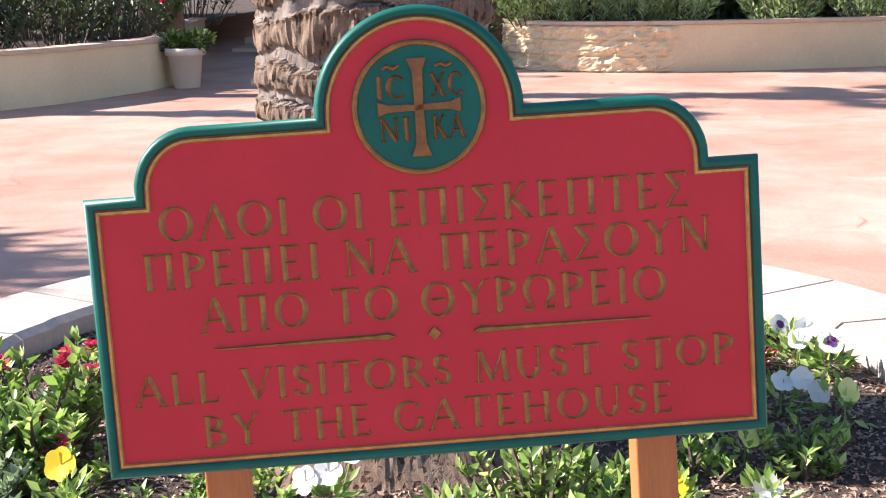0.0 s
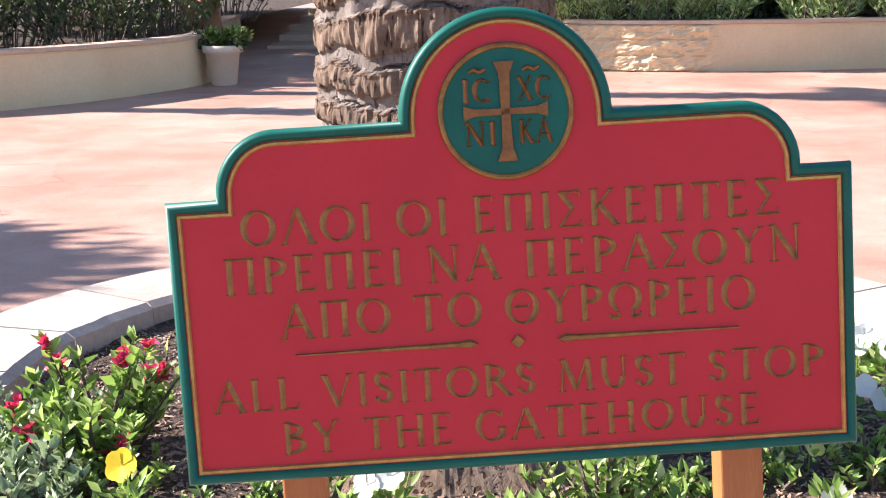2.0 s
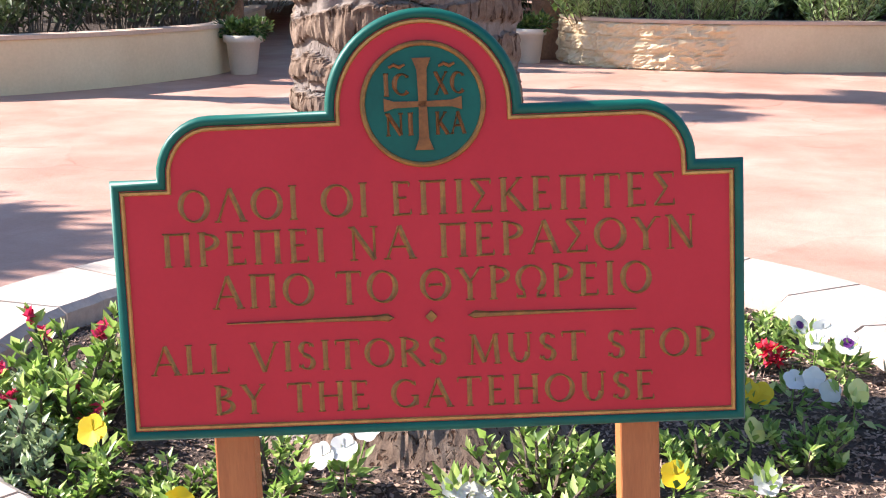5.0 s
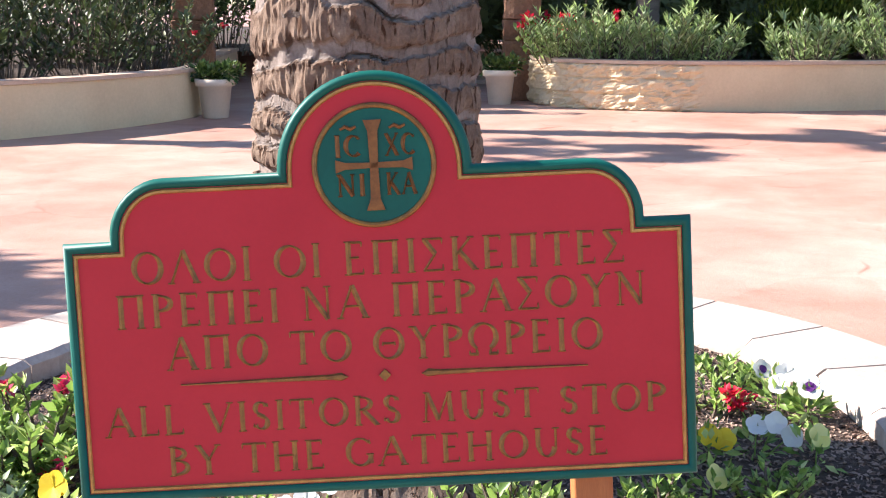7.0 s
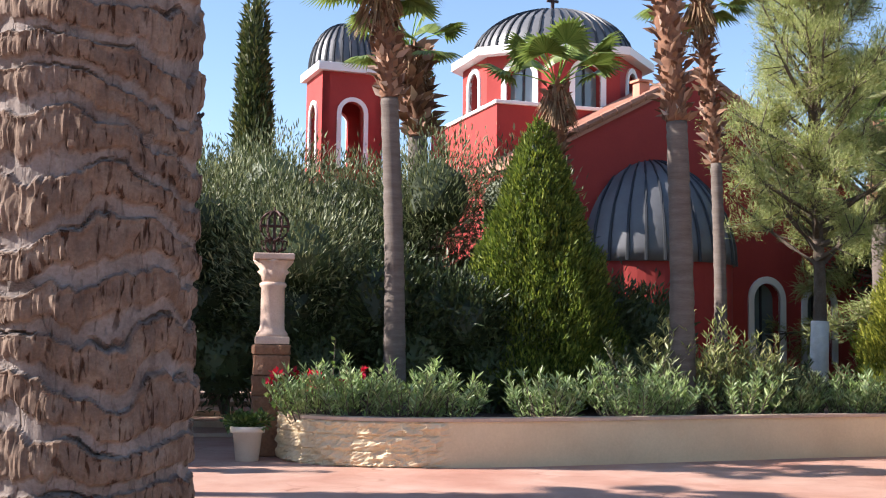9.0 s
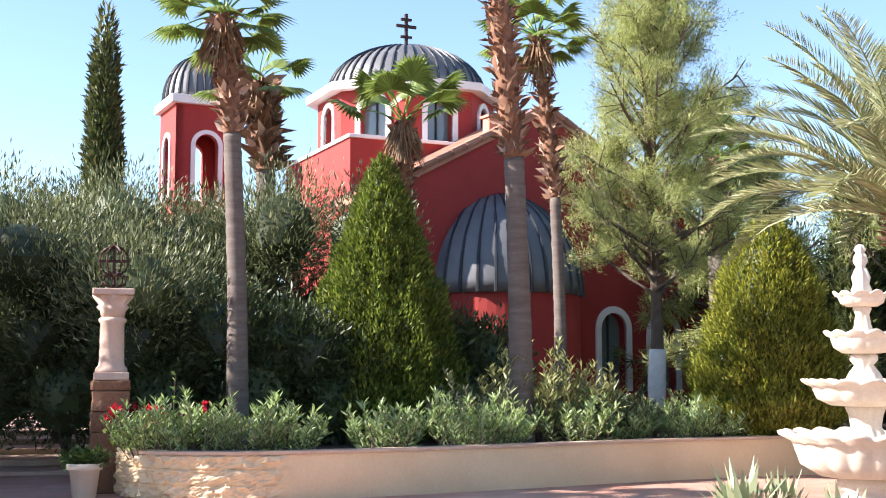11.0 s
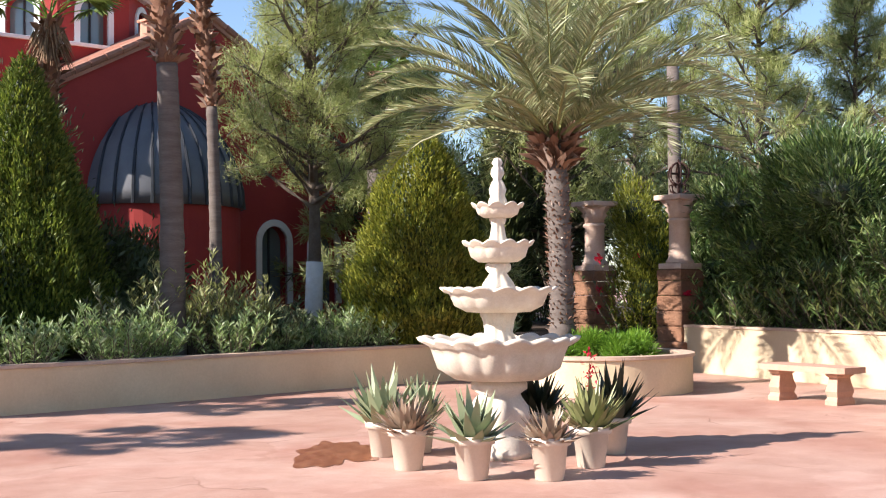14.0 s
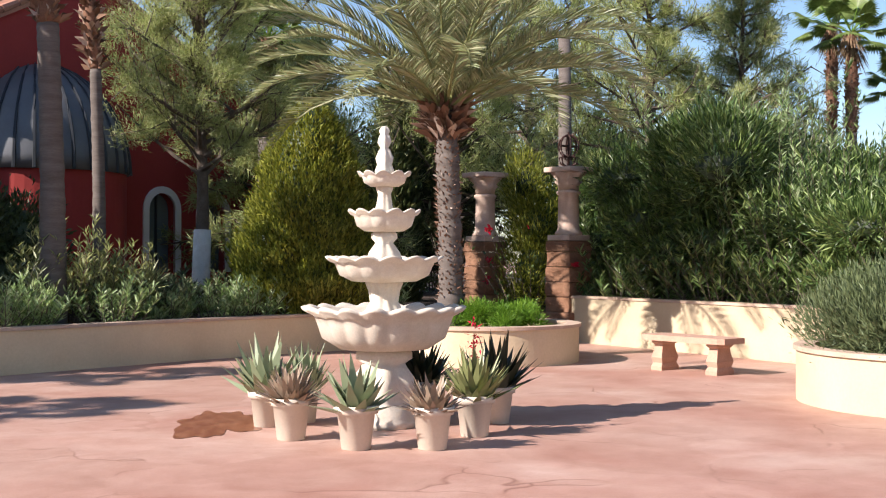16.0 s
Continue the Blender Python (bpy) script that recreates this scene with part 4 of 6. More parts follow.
def fan_palm(base, knee, top, r, label, leaves=20, size=0.52, petiole=0.62, shag=0.20, bare=True, rise=0.0):
    """base, knee (where the shaggy part begins) and top of the trunk."""
    t = thing("fan_palm", base, label, "palm tree", "fan palms")
    b, k, c = (Vector(p) - Vector(base) for p in (base, knee, top))
    if bare:
        palm_trunk("trunk", t, [b, (b + k) / 2 + Vector((0.03, 0, 0)), k], [r * 1.25, r * 1.0, r * 0.92], SMOOTH_TRUNK, 9, 0.008)
    palm_trunk("upper_trunk", t, [k, (k + c) / 2, c], [r * 0.95, r * 1.1, r * 0.8], BOOTS, 12, 0.02)
    boots(t, [k, (k + c) / 2, c], r * 1.1, r * 1.1, int(90 * (c - k).length) + 20, shag)
    V, F, VS, FS = [], [], [], []
    for i in range(leaves):
        a = i * 2.39996
        el = 1.25 - (1.75 - rise) * (i / leaves) ** 0.8
        w = np.array([math.cos(a) * math.cos(el), math.sin(a) * math.cos(el), math.sin(el)])
        fan_leaf(np.array(c) + w * 0.05, w, petiole * (0.8 + 0.4 * rng.random()), size, V, F, VS, FS)
    crown = part("crown", raw("crown", V, F), L_FAN, t, "pleated green fan leaves")
    part("leaf_stalk", raw("stalks", VS, FS), L_FERN, crown)
    # hanging dead leaves below the crown
    n = 160
    a = rng.random(n) * 6.283
    P = np.array(c) + np.stack([np.cos(a) * r, np.sin(a) * r, -0.5 * rng.random(n)], 1)
    D = np.stack([np.cos(a) * 0.5, np.sin(a) * 0.5, -np.ones(n)], 1)
    part("thatch", blades("thatch", P, D, 0.3 + 0.4 * rng.random(n), 0.03), STRAW, t, "dry hanging thatch")
    return t


def date_palm(base, neck, label):
    t = thing("date_palm", base, label, "palm tree")
    c = Vector(neck) - Vector(base)
    palm_trunk("trunk", t, [(0, 0, -0.2), c * 0.5 + Vector((0.02, 0, 0)), c], [0.19, 0.17, 0.17], SMOOTH_TRUNK, 14, 0.018)
    boots(t, [Vector((0, 0, 0.2)), c * 0.5, c * 0.92], 0.19, 0.17, 520, 0.085)
    boots(t, [c * 0.86, c * 0.93, c * 1.02], 0.22, 0.26, 150, 0.30)
    P, D, L, stems = [], [], [], []
    for i in range(50):
        a = i * 2.39996 + 0.2 * rng.random()
        el = 1.50 - 1.15 * (i / 50) ** 1.1
        ln = 3.0 + 0.5 * rng.random()
        h = np.array([math.cos(a), math.sin(a), 0])
        pts, p, e = [], np.array(c) + h * 0.12, el
        for k in range(22):
            pts.append(p.copy())
            p = p + (h * math.cos(e) + np.array([0, 0, math.sin(e)])) * ln / 21
            e -= (0.036 + 0.036 * math.cos(el)) * (0.5 + k / 21)
        stems.append(tube([tuple(q) for q in pts[::3]], [0.028 - 0.0032 * j for j in range(len(pts[::3]))], 4))
        s = np.array([-math.sin(a), math.cos(a), 0])
        for k in range(3, 22):
            d = pts[k] - pts[k - 1]
            d = d / np.linalg.norm(d)
            u = np.cross(s, d)
            for f in (0.0, 0.25, 0.5, 0.75):
                q = pts[k - 1] + (pts[k] - pts[k - 1]) * f
                for sg in (-1, 1):
                    P.append(q)
                    D.append(d * 0.80 + s * sg * 0.75 - u * 0.34 + rng.normal(size=3) * 0.07)
                    L.append(0.50 * math.sin(math.pi * min(1, (k + 2) / 24)) ** 0.6 * (0.85 + 0.3 * rng.random()))
    cr = part("crown", blades("crown", np.array(P), np.array(D), np.array(L), 0.021, 0.2, 0.08), L_DATE, t, "grey-green arching feather fronds")
    part("frond_rib", joined("stalks", stems), L_ALOE_LIME, cr, "pale frond ribs")
    return t


def cone_tree(name, base, h, r, n, label, material, category="conifer", leaf=0.16, power=0.75, low=0.12, lean=0.0):
    """A dense conifer: upright sprays over a tapering, lumpy form."""
    t = thing(name, base, label, category)
    v, f = tube([(0, 0, -0.05), (0, 0, h * 0.8)], [r * 0.13, 0.02], 8)
    part("trunk", raw("trunk", v, f), WOOD, t)

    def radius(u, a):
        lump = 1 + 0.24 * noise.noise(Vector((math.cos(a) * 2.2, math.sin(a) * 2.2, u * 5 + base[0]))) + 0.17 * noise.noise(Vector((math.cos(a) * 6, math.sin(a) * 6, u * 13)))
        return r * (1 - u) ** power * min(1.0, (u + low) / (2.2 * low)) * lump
    # Dark core behind the sprays: the shade between them put into colour
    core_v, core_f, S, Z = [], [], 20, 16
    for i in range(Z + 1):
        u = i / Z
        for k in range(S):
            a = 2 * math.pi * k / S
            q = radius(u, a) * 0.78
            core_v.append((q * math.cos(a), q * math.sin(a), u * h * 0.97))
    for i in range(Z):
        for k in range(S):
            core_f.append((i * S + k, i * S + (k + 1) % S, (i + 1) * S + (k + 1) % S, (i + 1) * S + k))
    part("shade_core", raw("core", core_v, core_f), L_DARK, t)
    u = 1 - np.sqrt(rng.random(n))
    a = rng.random(n) * 2 * math.pi
    q = np.array([radius(x, y) for x, y in zip(u, a)]) * (0.74 + 0.30 * rng.random(n))
    P = np.stack([q * np.cos(a), q * np.sin(a), u * h], 1)
    D = np.stack([np.cos(a) * 0.55, np.sin(a) * 0.55, np.full(n, 0.9)], 1) + rng.normal(size=(n, 3)) * 0.30
    part("crown", blades("crown", P, D, leaf * (0.6 + 0.8 * rng.random(n)), leaf * 0.34), material, t, "dense upright scale-leaf sprays")
    return t


def bush(name, base, centres, radii, n, material, label, leaf=0.12, width=0.22, up=0.5, category="shrub", group="", core=0.72, shell=0.55, flowers=None, stems=6):
    """A leafy shrub from a few overlapping lumps, with its stems."""
    t = thing(name, base, label, category, group)
    pieces = []
    for i in range(stems):
        c = Vector(centres[i % len(centres)])
        a = rng.random() * 6.28
        pieces.append(tube([(0.06 * math.cos(a), 0.06 * math.sin(a), -0.05), tuple(c * 0.5 + Vector((0.1 * math.cos(a), 0.1 * math.sin(a), 0))), tuple(c + Vector((0.2 * math.cos(a), 0.2 * math.sin(a), 0)))], [0.025, 0.018, 0.008], 5))
    part("wood", joined("wood", pieces), WOOD, t)
    # Dark lumps inside the leaves, coloured like the shade deep in a shrub
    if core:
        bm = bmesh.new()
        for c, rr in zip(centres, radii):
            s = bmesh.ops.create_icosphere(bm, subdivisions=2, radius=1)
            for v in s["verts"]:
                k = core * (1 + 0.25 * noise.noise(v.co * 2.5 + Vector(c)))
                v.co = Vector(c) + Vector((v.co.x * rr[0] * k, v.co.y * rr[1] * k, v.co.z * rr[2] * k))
        part("shade_core", bm, L_DARK, t)
    P, D = clumps(n, centres, radii, shell)
    D = D * 0.8 + np.array([0, 0, up]) + rng.normal(size=(n, 3)) * 0.35
    L = leaf * (0.6 + 0.8 * rng.random(n))
    part("leaves", blades("leaves", P, D, L, L * width), material, t)
    if flowers:
        fm, cnt, size = flowers
        P, D = clumps(cnt, centres, radii, 0.97)
        P = np.repeat(P, 7, 0)
        part("flowers", blades("flowers", P, rng.normal(size=P.shape) + np.array([0, -0.3, 0.5]), size, size * 0.8), fm, t, "clusters of bright blossom")
    return t


def shoots_bush(name, base, r, h, count, material, label, leaf=0.13, width=0.17, per=26, group="", spread=0.55, category="shrub", bend=0.25, flowers=None):
    """Upright leafy shoots from one root, each a thin stem with whorls of lance leaves."""
    t = thing(name, base, label, category, group)
    P, D, stems = [], [], []
    tips = []
    for i in range(count):
        a, q = rng.random() * 6.283, math.sqrt(rng.random())
        foot = np.array([math.cos(a) * q * r[0] * 0.6, math.sin(a) * q * r[1] * 0.6, -0.03])
        ln = h * (0.62 + 0.42 * rng.random()) * (1 - 0.35 * q * q)
        d = np.array([math.cos(a) * q * spread, math.sin(a) * q * spread, 1.0])
        d /= np.linalg.norm(d)
        pts, p = [], foot
        for k in range(6):
            pts.append(p.copy())
            d = d + np.array([math.cos(a) * bend * 0.12, math.sin(a) * bend * 0.12, 0]) + rng.normal(size=3) * 0.05
            p = p + d / np.linalg.norm(d) * ln / 5
        stems.append(tube([tuple(x) for x in pts], [0.009, 0.008, 0.007, 0.006, 0.004, 0.003], 4))
        tips.append(pts[-1])
        u = 0.15 + 0.85 * rng.random(per) ** 0.7
        for x in u:
            k = min(int(x * 5), 4)
            q0 = pts[k] + (pts[k + 1] - pts[k]) * (x * 5 - k)
            b = rng.random() * 6.283
            P.append(q0)
            D.append(np.array([math.cos(b), math.sin(b), 0.55 + 0.7 * x]))
    part("wood", joined("wood", stems), WOOD, t)
    P, D = np.array(P), np.array(D) + rng.normal(size=(len(P), 3)) * 0.2
    L = leaf * (0.6 + 0.7 * rng.random(len(P)))
    part("leaves", blades("leaves", P, D, L, L * width, 0.25, 0.05), material, t)
    if flowers:
        fm, cnt, size = flowers
        for i in range(cnt):
            q = tips[i % len(tips)]
            n = 14
            P = np.repeat(q[None], n, 0) + rng.normal(size=(n, 3)) * size * 0.25
            part("blossom", blades("blossom", P, rng.normal(size=(n, 3)) + np.array([0, -0.3, 0.6]), size, size * 0.7), fm, t)
    return t


def pine(base, h, r, label, tufts=900, needle=0.16, low=0.28, white=0.0, material=None, n_per=26, category="pine tree", limbs=34, droop=0.0, girth=1.0):
    """A loose pine: trunk, limbs that fork into twigs, and tufts of needles along the twigs."""
    t = thing("pine_tree", base, label, category)
    trunk = [(0, 0, -0.05), (0.05, 0.02, h * 0.25), (-0.06, 0.05, h * 0.55), (0.05, 0, h * 0.97)]
    v, f = tube(catmull(trunk, 6), list(np.interp(np.linspace(0, 1, 19), [0, 0.3, 1], [0.028 * h * girth, 0.018 * h * girth, 0.004 * h])), 10)
    part("trunk", raw("trunk", v, f), WOOD, t, "", True)
    if white:
        v, f = tube([(0, 0, -0.02), (0.02, 0.01, white * 0.5), (0.05, 0.02, white)], [0.030 * h * girth, 0.028 * h * girth, 0.027 * h * girth], 12)
        part("painted_foot", raw("foot", v, f), WHITEWASH, t, "whitewashed foot of the trunk", True)
    wood, P, D = [], [], []
    twigs = []
    for i in range(limbs):
        u = low + (0.97 - low) * i / limbs
        a = i * 2.39996
        ln = r * (0.45 + 0.75 * rng.random()) * (1.05 - 0.75 * max(0, (u - 0.35) / 0.65))
        z0 = u * h
        el = -0.15 + 0.9 * u + 0.2 * rng.normal() - droop
        d = np.array([math.cos(a) * math.cos(el), math.sin(a) * math.cos(el), math.sin(el)])
        pts = [np.array([0, 0, z0]) + d * ln * s + np.array([0, 0, 0.12 * ln * s * s]) for s in (0, 0.35, 0.7, 1.0)]
        wood.append(tube([tuple(q) for q in pts], [0.008 * h * (1 - u * 0.6), 0.005 * h * (1 - u * .6), 0.003 * h, 0.0015 * h], 5))
        for k in range(9):
            s = 0.3 + 0.7 * rng.random()
            q = np.array([0, 0, z0]) + d * ln * s + np.array([0, 0, 0.12 * ln * s * s])
            e = d + rng.normal(size=3) * 0.75
            e = e / np.linalg.norm(e) * ln * (0.22 + 0.22 * rng.random())
            wood.append(tube([tuple(q), tuple(q + e)], [0.0018 * h, 0.0008 * h], 4))
            twigs.append((q, e))
    for i in range(tufts):
        q, e = twigs[rng.integers(len(twigs))]
        c = q + e * (0.25 + 0.8 * rng.random()) + rng.normal(size=3) * 0.06
        P.append(np.repeat(c[None], n_per, 0) + rng.normal(size=(n_per, 3)) * 0.085)
        D.append(rng.normal(size=(n_per, 3)) * 0.7 + e / np.linalg.norm(e) + np.array([0, 0, 0.35]))
    part("branching", joined("branching", wood), WOOD, t)
    P, D = np.concatenate(P), np.concatenate(D)
    part("needles", blades("needles", P, D, needle * (0.6 + 0.8 * rng.random(len(P))), needle * 0.11), material or L_PINE, t, "loose tufts of yellowish green needles")
    return t


# Behind the north wall
fan_palm((2.55, 17.1, 0.5), (2.40, 17.1, 5.0), (2.24, 17.1, 6.75), 0.138, "tall fan palm with a shaggy brown crown base")
fan_palm((3.48, 21.5, 0.5), (3.46, 21.5, 5.2), (3.30, 21.5, 6.85), 0.19, "fan palm with spiky brown stubs, behind another", shag=0.36, leaves=12)
fan_palm((6.62, 16.65, 0.5), (6.54, 16.65, 4.76), (6.22, 16.7, 8.3), 0.165, "tall fan palm with peeling brown boots")
fan_palm((8.05, 18.7, 0.5), (7.98, 18.7, 4.5), (7.72, 18.8, 7.3), 0.10, "slender fan palm with a shaggy upper trunk", size=0.48)
fan_palm((5.95, 21.0, 0.5), (5.90, 21.0, 4.4), (5.88, 20.95, 6.15), 0.17, "young fan palm with broad green leaves", leaves=11, size=0.66, petiole=0.85, rise=0.7)
cone_tree("conifer", (4.93, 18.45, 0.5), 4.55, 1.48, 62000, "dense green conical conifer by the church", L_CONE, leaf=0.10, power=0.74, low=0.08)
cone_tree("conifer", (11.03, 17.15, 0.5), 3.55, 1.33, 52000, "dense golden-green conical conifer", L_CONE_GOLD, power=0.47, leaf=0.095)
cone_tree("cypress", (0.62, 29.6, 0), 10.5, 0.60, 16000, "tall slim dark cypress column", L_CYP, "cypress", 0.22, 0.42)
cone_tree("cypress", (14.6, 23.0, 0), 5.6, 0.42, 7000, "slim dark cypress behind the fountain", L_CYP, "cypress", 0.2, 0.4)
cone_tree("cypress", (16.3, 22.5, 0), 6.0, 0.6, 9000, "broad dark cypress behind the fountain", L_CYP, "cypress", 0.2, 0.4)
pine((10.69, 20.6, 0.5), 9.6, 2.05, "airy pine with a whitewashed trunk foot", tufts=6200, white=1.5, low=0.255, needle=0.11, n_per=22, limbs=84, girth=0.62, droop=-0.28)

GREY = [((0.0, 21.5), 2.4, 5.0), ((2.0, 20.2), 2.0, 4.7), ((3.7, 20.6), 1.9, 4.9), ((-1.6, 23.0), 2.4, 5.2), ((1.2, 24.0), 2.2, 5.0)]
for (x, y), r, h in GREY:
    c = [(rng.normal() * 0.5 * r, rng.normal() * 0.4 * r, h * (0.38 + 0.35 * rng.random())) for _ in range(7)]
    q = [(r * (0.45 + 0.25 * rng.random()),) * 2 + (h * 0.24,) for _ in range(7)]
    bush("olive_shrub", (x, y, 0.45), c, q, 34000, L_GREY, "large grey-green olive-like shrub", 0.115, 0.19, 0.8, group="grey shrubs", shell=0.35, core=0.5)
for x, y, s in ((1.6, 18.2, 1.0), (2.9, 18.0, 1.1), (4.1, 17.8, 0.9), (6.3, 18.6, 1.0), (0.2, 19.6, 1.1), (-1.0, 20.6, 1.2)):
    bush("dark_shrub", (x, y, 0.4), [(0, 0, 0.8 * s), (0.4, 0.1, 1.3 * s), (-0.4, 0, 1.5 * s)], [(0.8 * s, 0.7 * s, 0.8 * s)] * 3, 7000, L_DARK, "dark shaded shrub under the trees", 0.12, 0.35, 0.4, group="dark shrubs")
for x, y, h, r in ((1.35, 15.62, 0.82, 0.45), (1.85, 15.45, 0.9, 0.5), (2.45, 15.40, 0.92, 0.5), (3.0, 15.45, 0.75, 0.45), (4.35, 15.6, 0.78, 0.55), (5.6, 15.85, 0.95, 0.5), (6.1, 16.0, 0.7, 0.4), (7.35, 16.25, 0.85, 0.5), (8.25, 16.6, 0.55, 0.4), (9.2, 16.7, 0.75, 0.5), (9.8, 16.85, 0.85, 0.5), (10.4, 17.0, 0.8, 0.5), (11.0, 16.95, 0.85, 0.5), (11.7, 17.1, 0.8, 0.5), (12.4, 17.2, 0.8, 0.5)):
    shoots_bush("oleander", (x, y, 0.5), (r * 1.2, r), h, 46, L_OLEA, "low leafy oleander bush behind the wall", 0.13, 0.2, 26, "oleander row", 0.6)
for x, y, h in ((6.0, 16.75, 1.25), (6.95, 16.95, 1.7), (7.5, 17.0, 1.4), (8.75, 17.4, 1.0), (10.5, 18.6, 0.9), (8.3, 16.9, 0.8)):
    shoots_bush("oleander", (x, y, 0.5), (0.6, 0.5), h, 60, L_GREY if h < 1.3 else L_PALE, "taller loose oleander shrub by the church", 0.14, 0.2, 30, "tall oleanders", 0.5)
shoots_bush("geranium", (1.12, 15.95, 0.5), (0.35, 0.3), 0.75, 14, L_BED, "red geranium at the wall's end", 0.09, 0.6, 14, "geraniums", flowers=(F_RED, 7, 0.09))
shoots_bush("geranium", (1.55, 16.3, 0.5), (0.3, 0.3), 1.15, 12, L_BED, "red geranium at the wall's end", 0.09, 0.6, 14, "geraniums", flowers=(F_RED, 5, 0.08))
P = rng.normal(size=(90, 3)) * np.array([0.03, 0.03, 0.02])
y1 = thing("yucca", (8.15, 17.0, 1.0), "spiky yellow-green yucca rosette", "yucca")
part("rosette", blades("rosette", P, rng.normal(size=(90, 3)) + np.array([0, 0, 0.6]), 0.5, 0.035), L_ALOE_LIME, y1)
v, f = tube([(0, 0, -0.55), (0, 0, 0.05)], [0.06, 0.05], 8)
part("stem", raw("stem", v, f), WOOD, y1)

# Behind the west wall
fan_palm((-4.55, 15.9, 0.45), (-4.5, 15.9, 4.6), (-4.4, 15.9, 7.2), 0.20, "tall fan palm in the shaded west bed")
fan_palm((-6.4, 13.2, 0.45), (-6.4, 13.2, 4.6), (-6.3, 13.2, 7.0), 0.19, "tall fan palm in the shaded west bed")
# Unseen palm, added so that its crown throws shade on the plaza
fan_palm((-8.6, 11.9, 0.45), (-8.6, 11.9, 4.0), (-8.5, 11.9, 6.0), 0.19, "unseen fan palm added to shade the plaza", leaves=15)
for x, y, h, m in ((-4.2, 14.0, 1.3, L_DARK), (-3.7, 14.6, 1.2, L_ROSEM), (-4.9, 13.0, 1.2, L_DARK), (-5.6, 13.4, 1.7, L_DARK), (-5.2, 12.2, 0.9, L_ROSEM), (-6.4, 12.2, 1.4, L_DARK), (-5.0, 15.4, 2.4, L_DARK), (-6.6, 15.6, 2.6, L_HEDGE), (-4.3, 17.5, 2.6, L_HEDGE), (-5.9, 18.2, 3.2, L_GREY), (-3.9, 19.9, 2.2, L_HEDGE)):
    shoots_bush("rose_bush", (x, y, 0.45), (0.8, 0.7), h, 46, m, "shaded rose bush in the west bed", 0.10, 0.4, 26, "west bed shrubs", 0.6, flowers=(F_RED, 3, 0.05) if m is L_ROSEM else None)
for x, y, h in ((-2.9, 27, 4.5), (-0.9, 28.5, 4.0), (-5.2, 24, 5.5), (-6.0, 21.0, 6.2), (-5.2, 17.9, 6.9), (-5.4, 19.6, 5.2), (-7.5, 17.0, 5.5), (-8, 23, 6)):
    c = [(rng.normal() * 0.8, rng.normal() * 0.6, h * (0.3 + 0.45 * rng.random())) for _ in range(6)]
    bush("dark_shrub", (x, y, 0.2), c, [(1.2, 1.0, h * 0.25)] * 6, 18000, L_HEDGE, "tall shaded shrub closing the path", 0.15, 0.3, 0.4, group="path shrubs", core=0.5, shell=0.4)

# Round and behind the east side
date_palm((11.5, 13.85, 0.47), (11.42, 13.9, 3.62), "date palm with arching grey-green fronds in a round planter")
P, D = clumps(15000, [(0.56 * math.cos(a) * (0.5 + 0.7 * rng.random()), 0.7 * math.sin(a) * (0.5 + 0.6 * rng.random()), 0.02 + 0.22 * rng.random()) for a in np.linspace(0, 12.5, 26)], [(0.2, 0.2, 0.16)] * 26, 0.1)
fern = thing("asparagus_fern", (12.05, 13.6, 0.5), "bright green feathery asparagus fern under the palm", "fern")
part("fronds", blades("fronds", P, D * 1.2 + np.array([0, 0, 0.35]) + rng.normal(size=P.shape) * 0.5, 0.10, 0.012), L_FERN, fern)
c = [(1.12 * math.cos(k * 2.4) * math.sqrt(k / 13), 1.12 * math.sin(k * 2.4) * math.sqrt(k / 13), 0.28 + 0.5 * rng.random() * (1 - k / 20)) for k in range(14)] + [(1.15 * math.cos(k * 0.628), 1.15 * math.sin(k * 0.628), 0.30) for k in range(10)]
bush("rosemary", (12.72, 6.6, 0.5), c, [(0.62, 0.62, 0.46)] * 24, 80000, L_ROSEM, "dense rosemary bush bulging over its planter", 0.085, 0.16, 0.9, category="rosemary", shell=0.25, core=0)
for i in range(13):
    y = 16.6 - 1.05 * i
    x = 17.1 - 0.10 * i + 0.3 * rng.normal()
    h = (2.7, 2.9, 3.3, 3.5, 3.4, 2.6, 2.1, 1.9, 1.8, 1.8, 1.8, 1.8, 1.8)[i]
    cc = [(rng.normal() * 0.35, rng.normal() * 0.45, h * (0.2 + 0.6 * k / 5)) for k in range(6)]
    bush("oleander_hedge", (x, y, 0.6), cc, [(0.9, 0.8, h * 0.19)] * 6, 17000, (L_HEDGE, L_OLEA_DARK, L_HEDGE)[i % 3], "tall dark glossy oleander hedge over the wall", 0.155, 0.16, 0.45, group="east hedge", shell=0.4, core=0.6)
# Every other whip takes the paler L_OLEA: sunlit hedge tops put into colour
for i, (x, y, h) in enumerate(((17.2, 14.6, 3.9), (16.9, 13.9, 4.5), (17.3, 13.2, 4.6), (17.0, 12.6, 4.3), (16.8, 12.0, 3.9), (16.9, 11.2, 3.6), (16.6, 10.4, 2.9), (16.4, 9.6, 2.7), (16.9, 15.6, 3.0), (16.6, 11.6, 3.0), (16.3, 8.8, 2.5))):
    shoots_bush("oleander_hedge", (x, y, 0.6), (0.9, 0.9), h, 44, L_OLEA_DARK if i % 2 else L_OLEA, "tall leafy oleander whips in the hedge", 0.15, 0.17, 60, "east hedge whips", 0.35)
for i in range(7):
    shoots_bush("oleander_hedge", (16.2 - 0.09 * i, 15.2 - 1.25 * i, 0.6), (0.7, 0.9), 1.3 + 0.3 * (i % 3), 54, L_OLEA_DARK, "leafy oleander shoots hanging over the wall", 0.17, 0.17, 30, "east hedge shoots", 0.7)
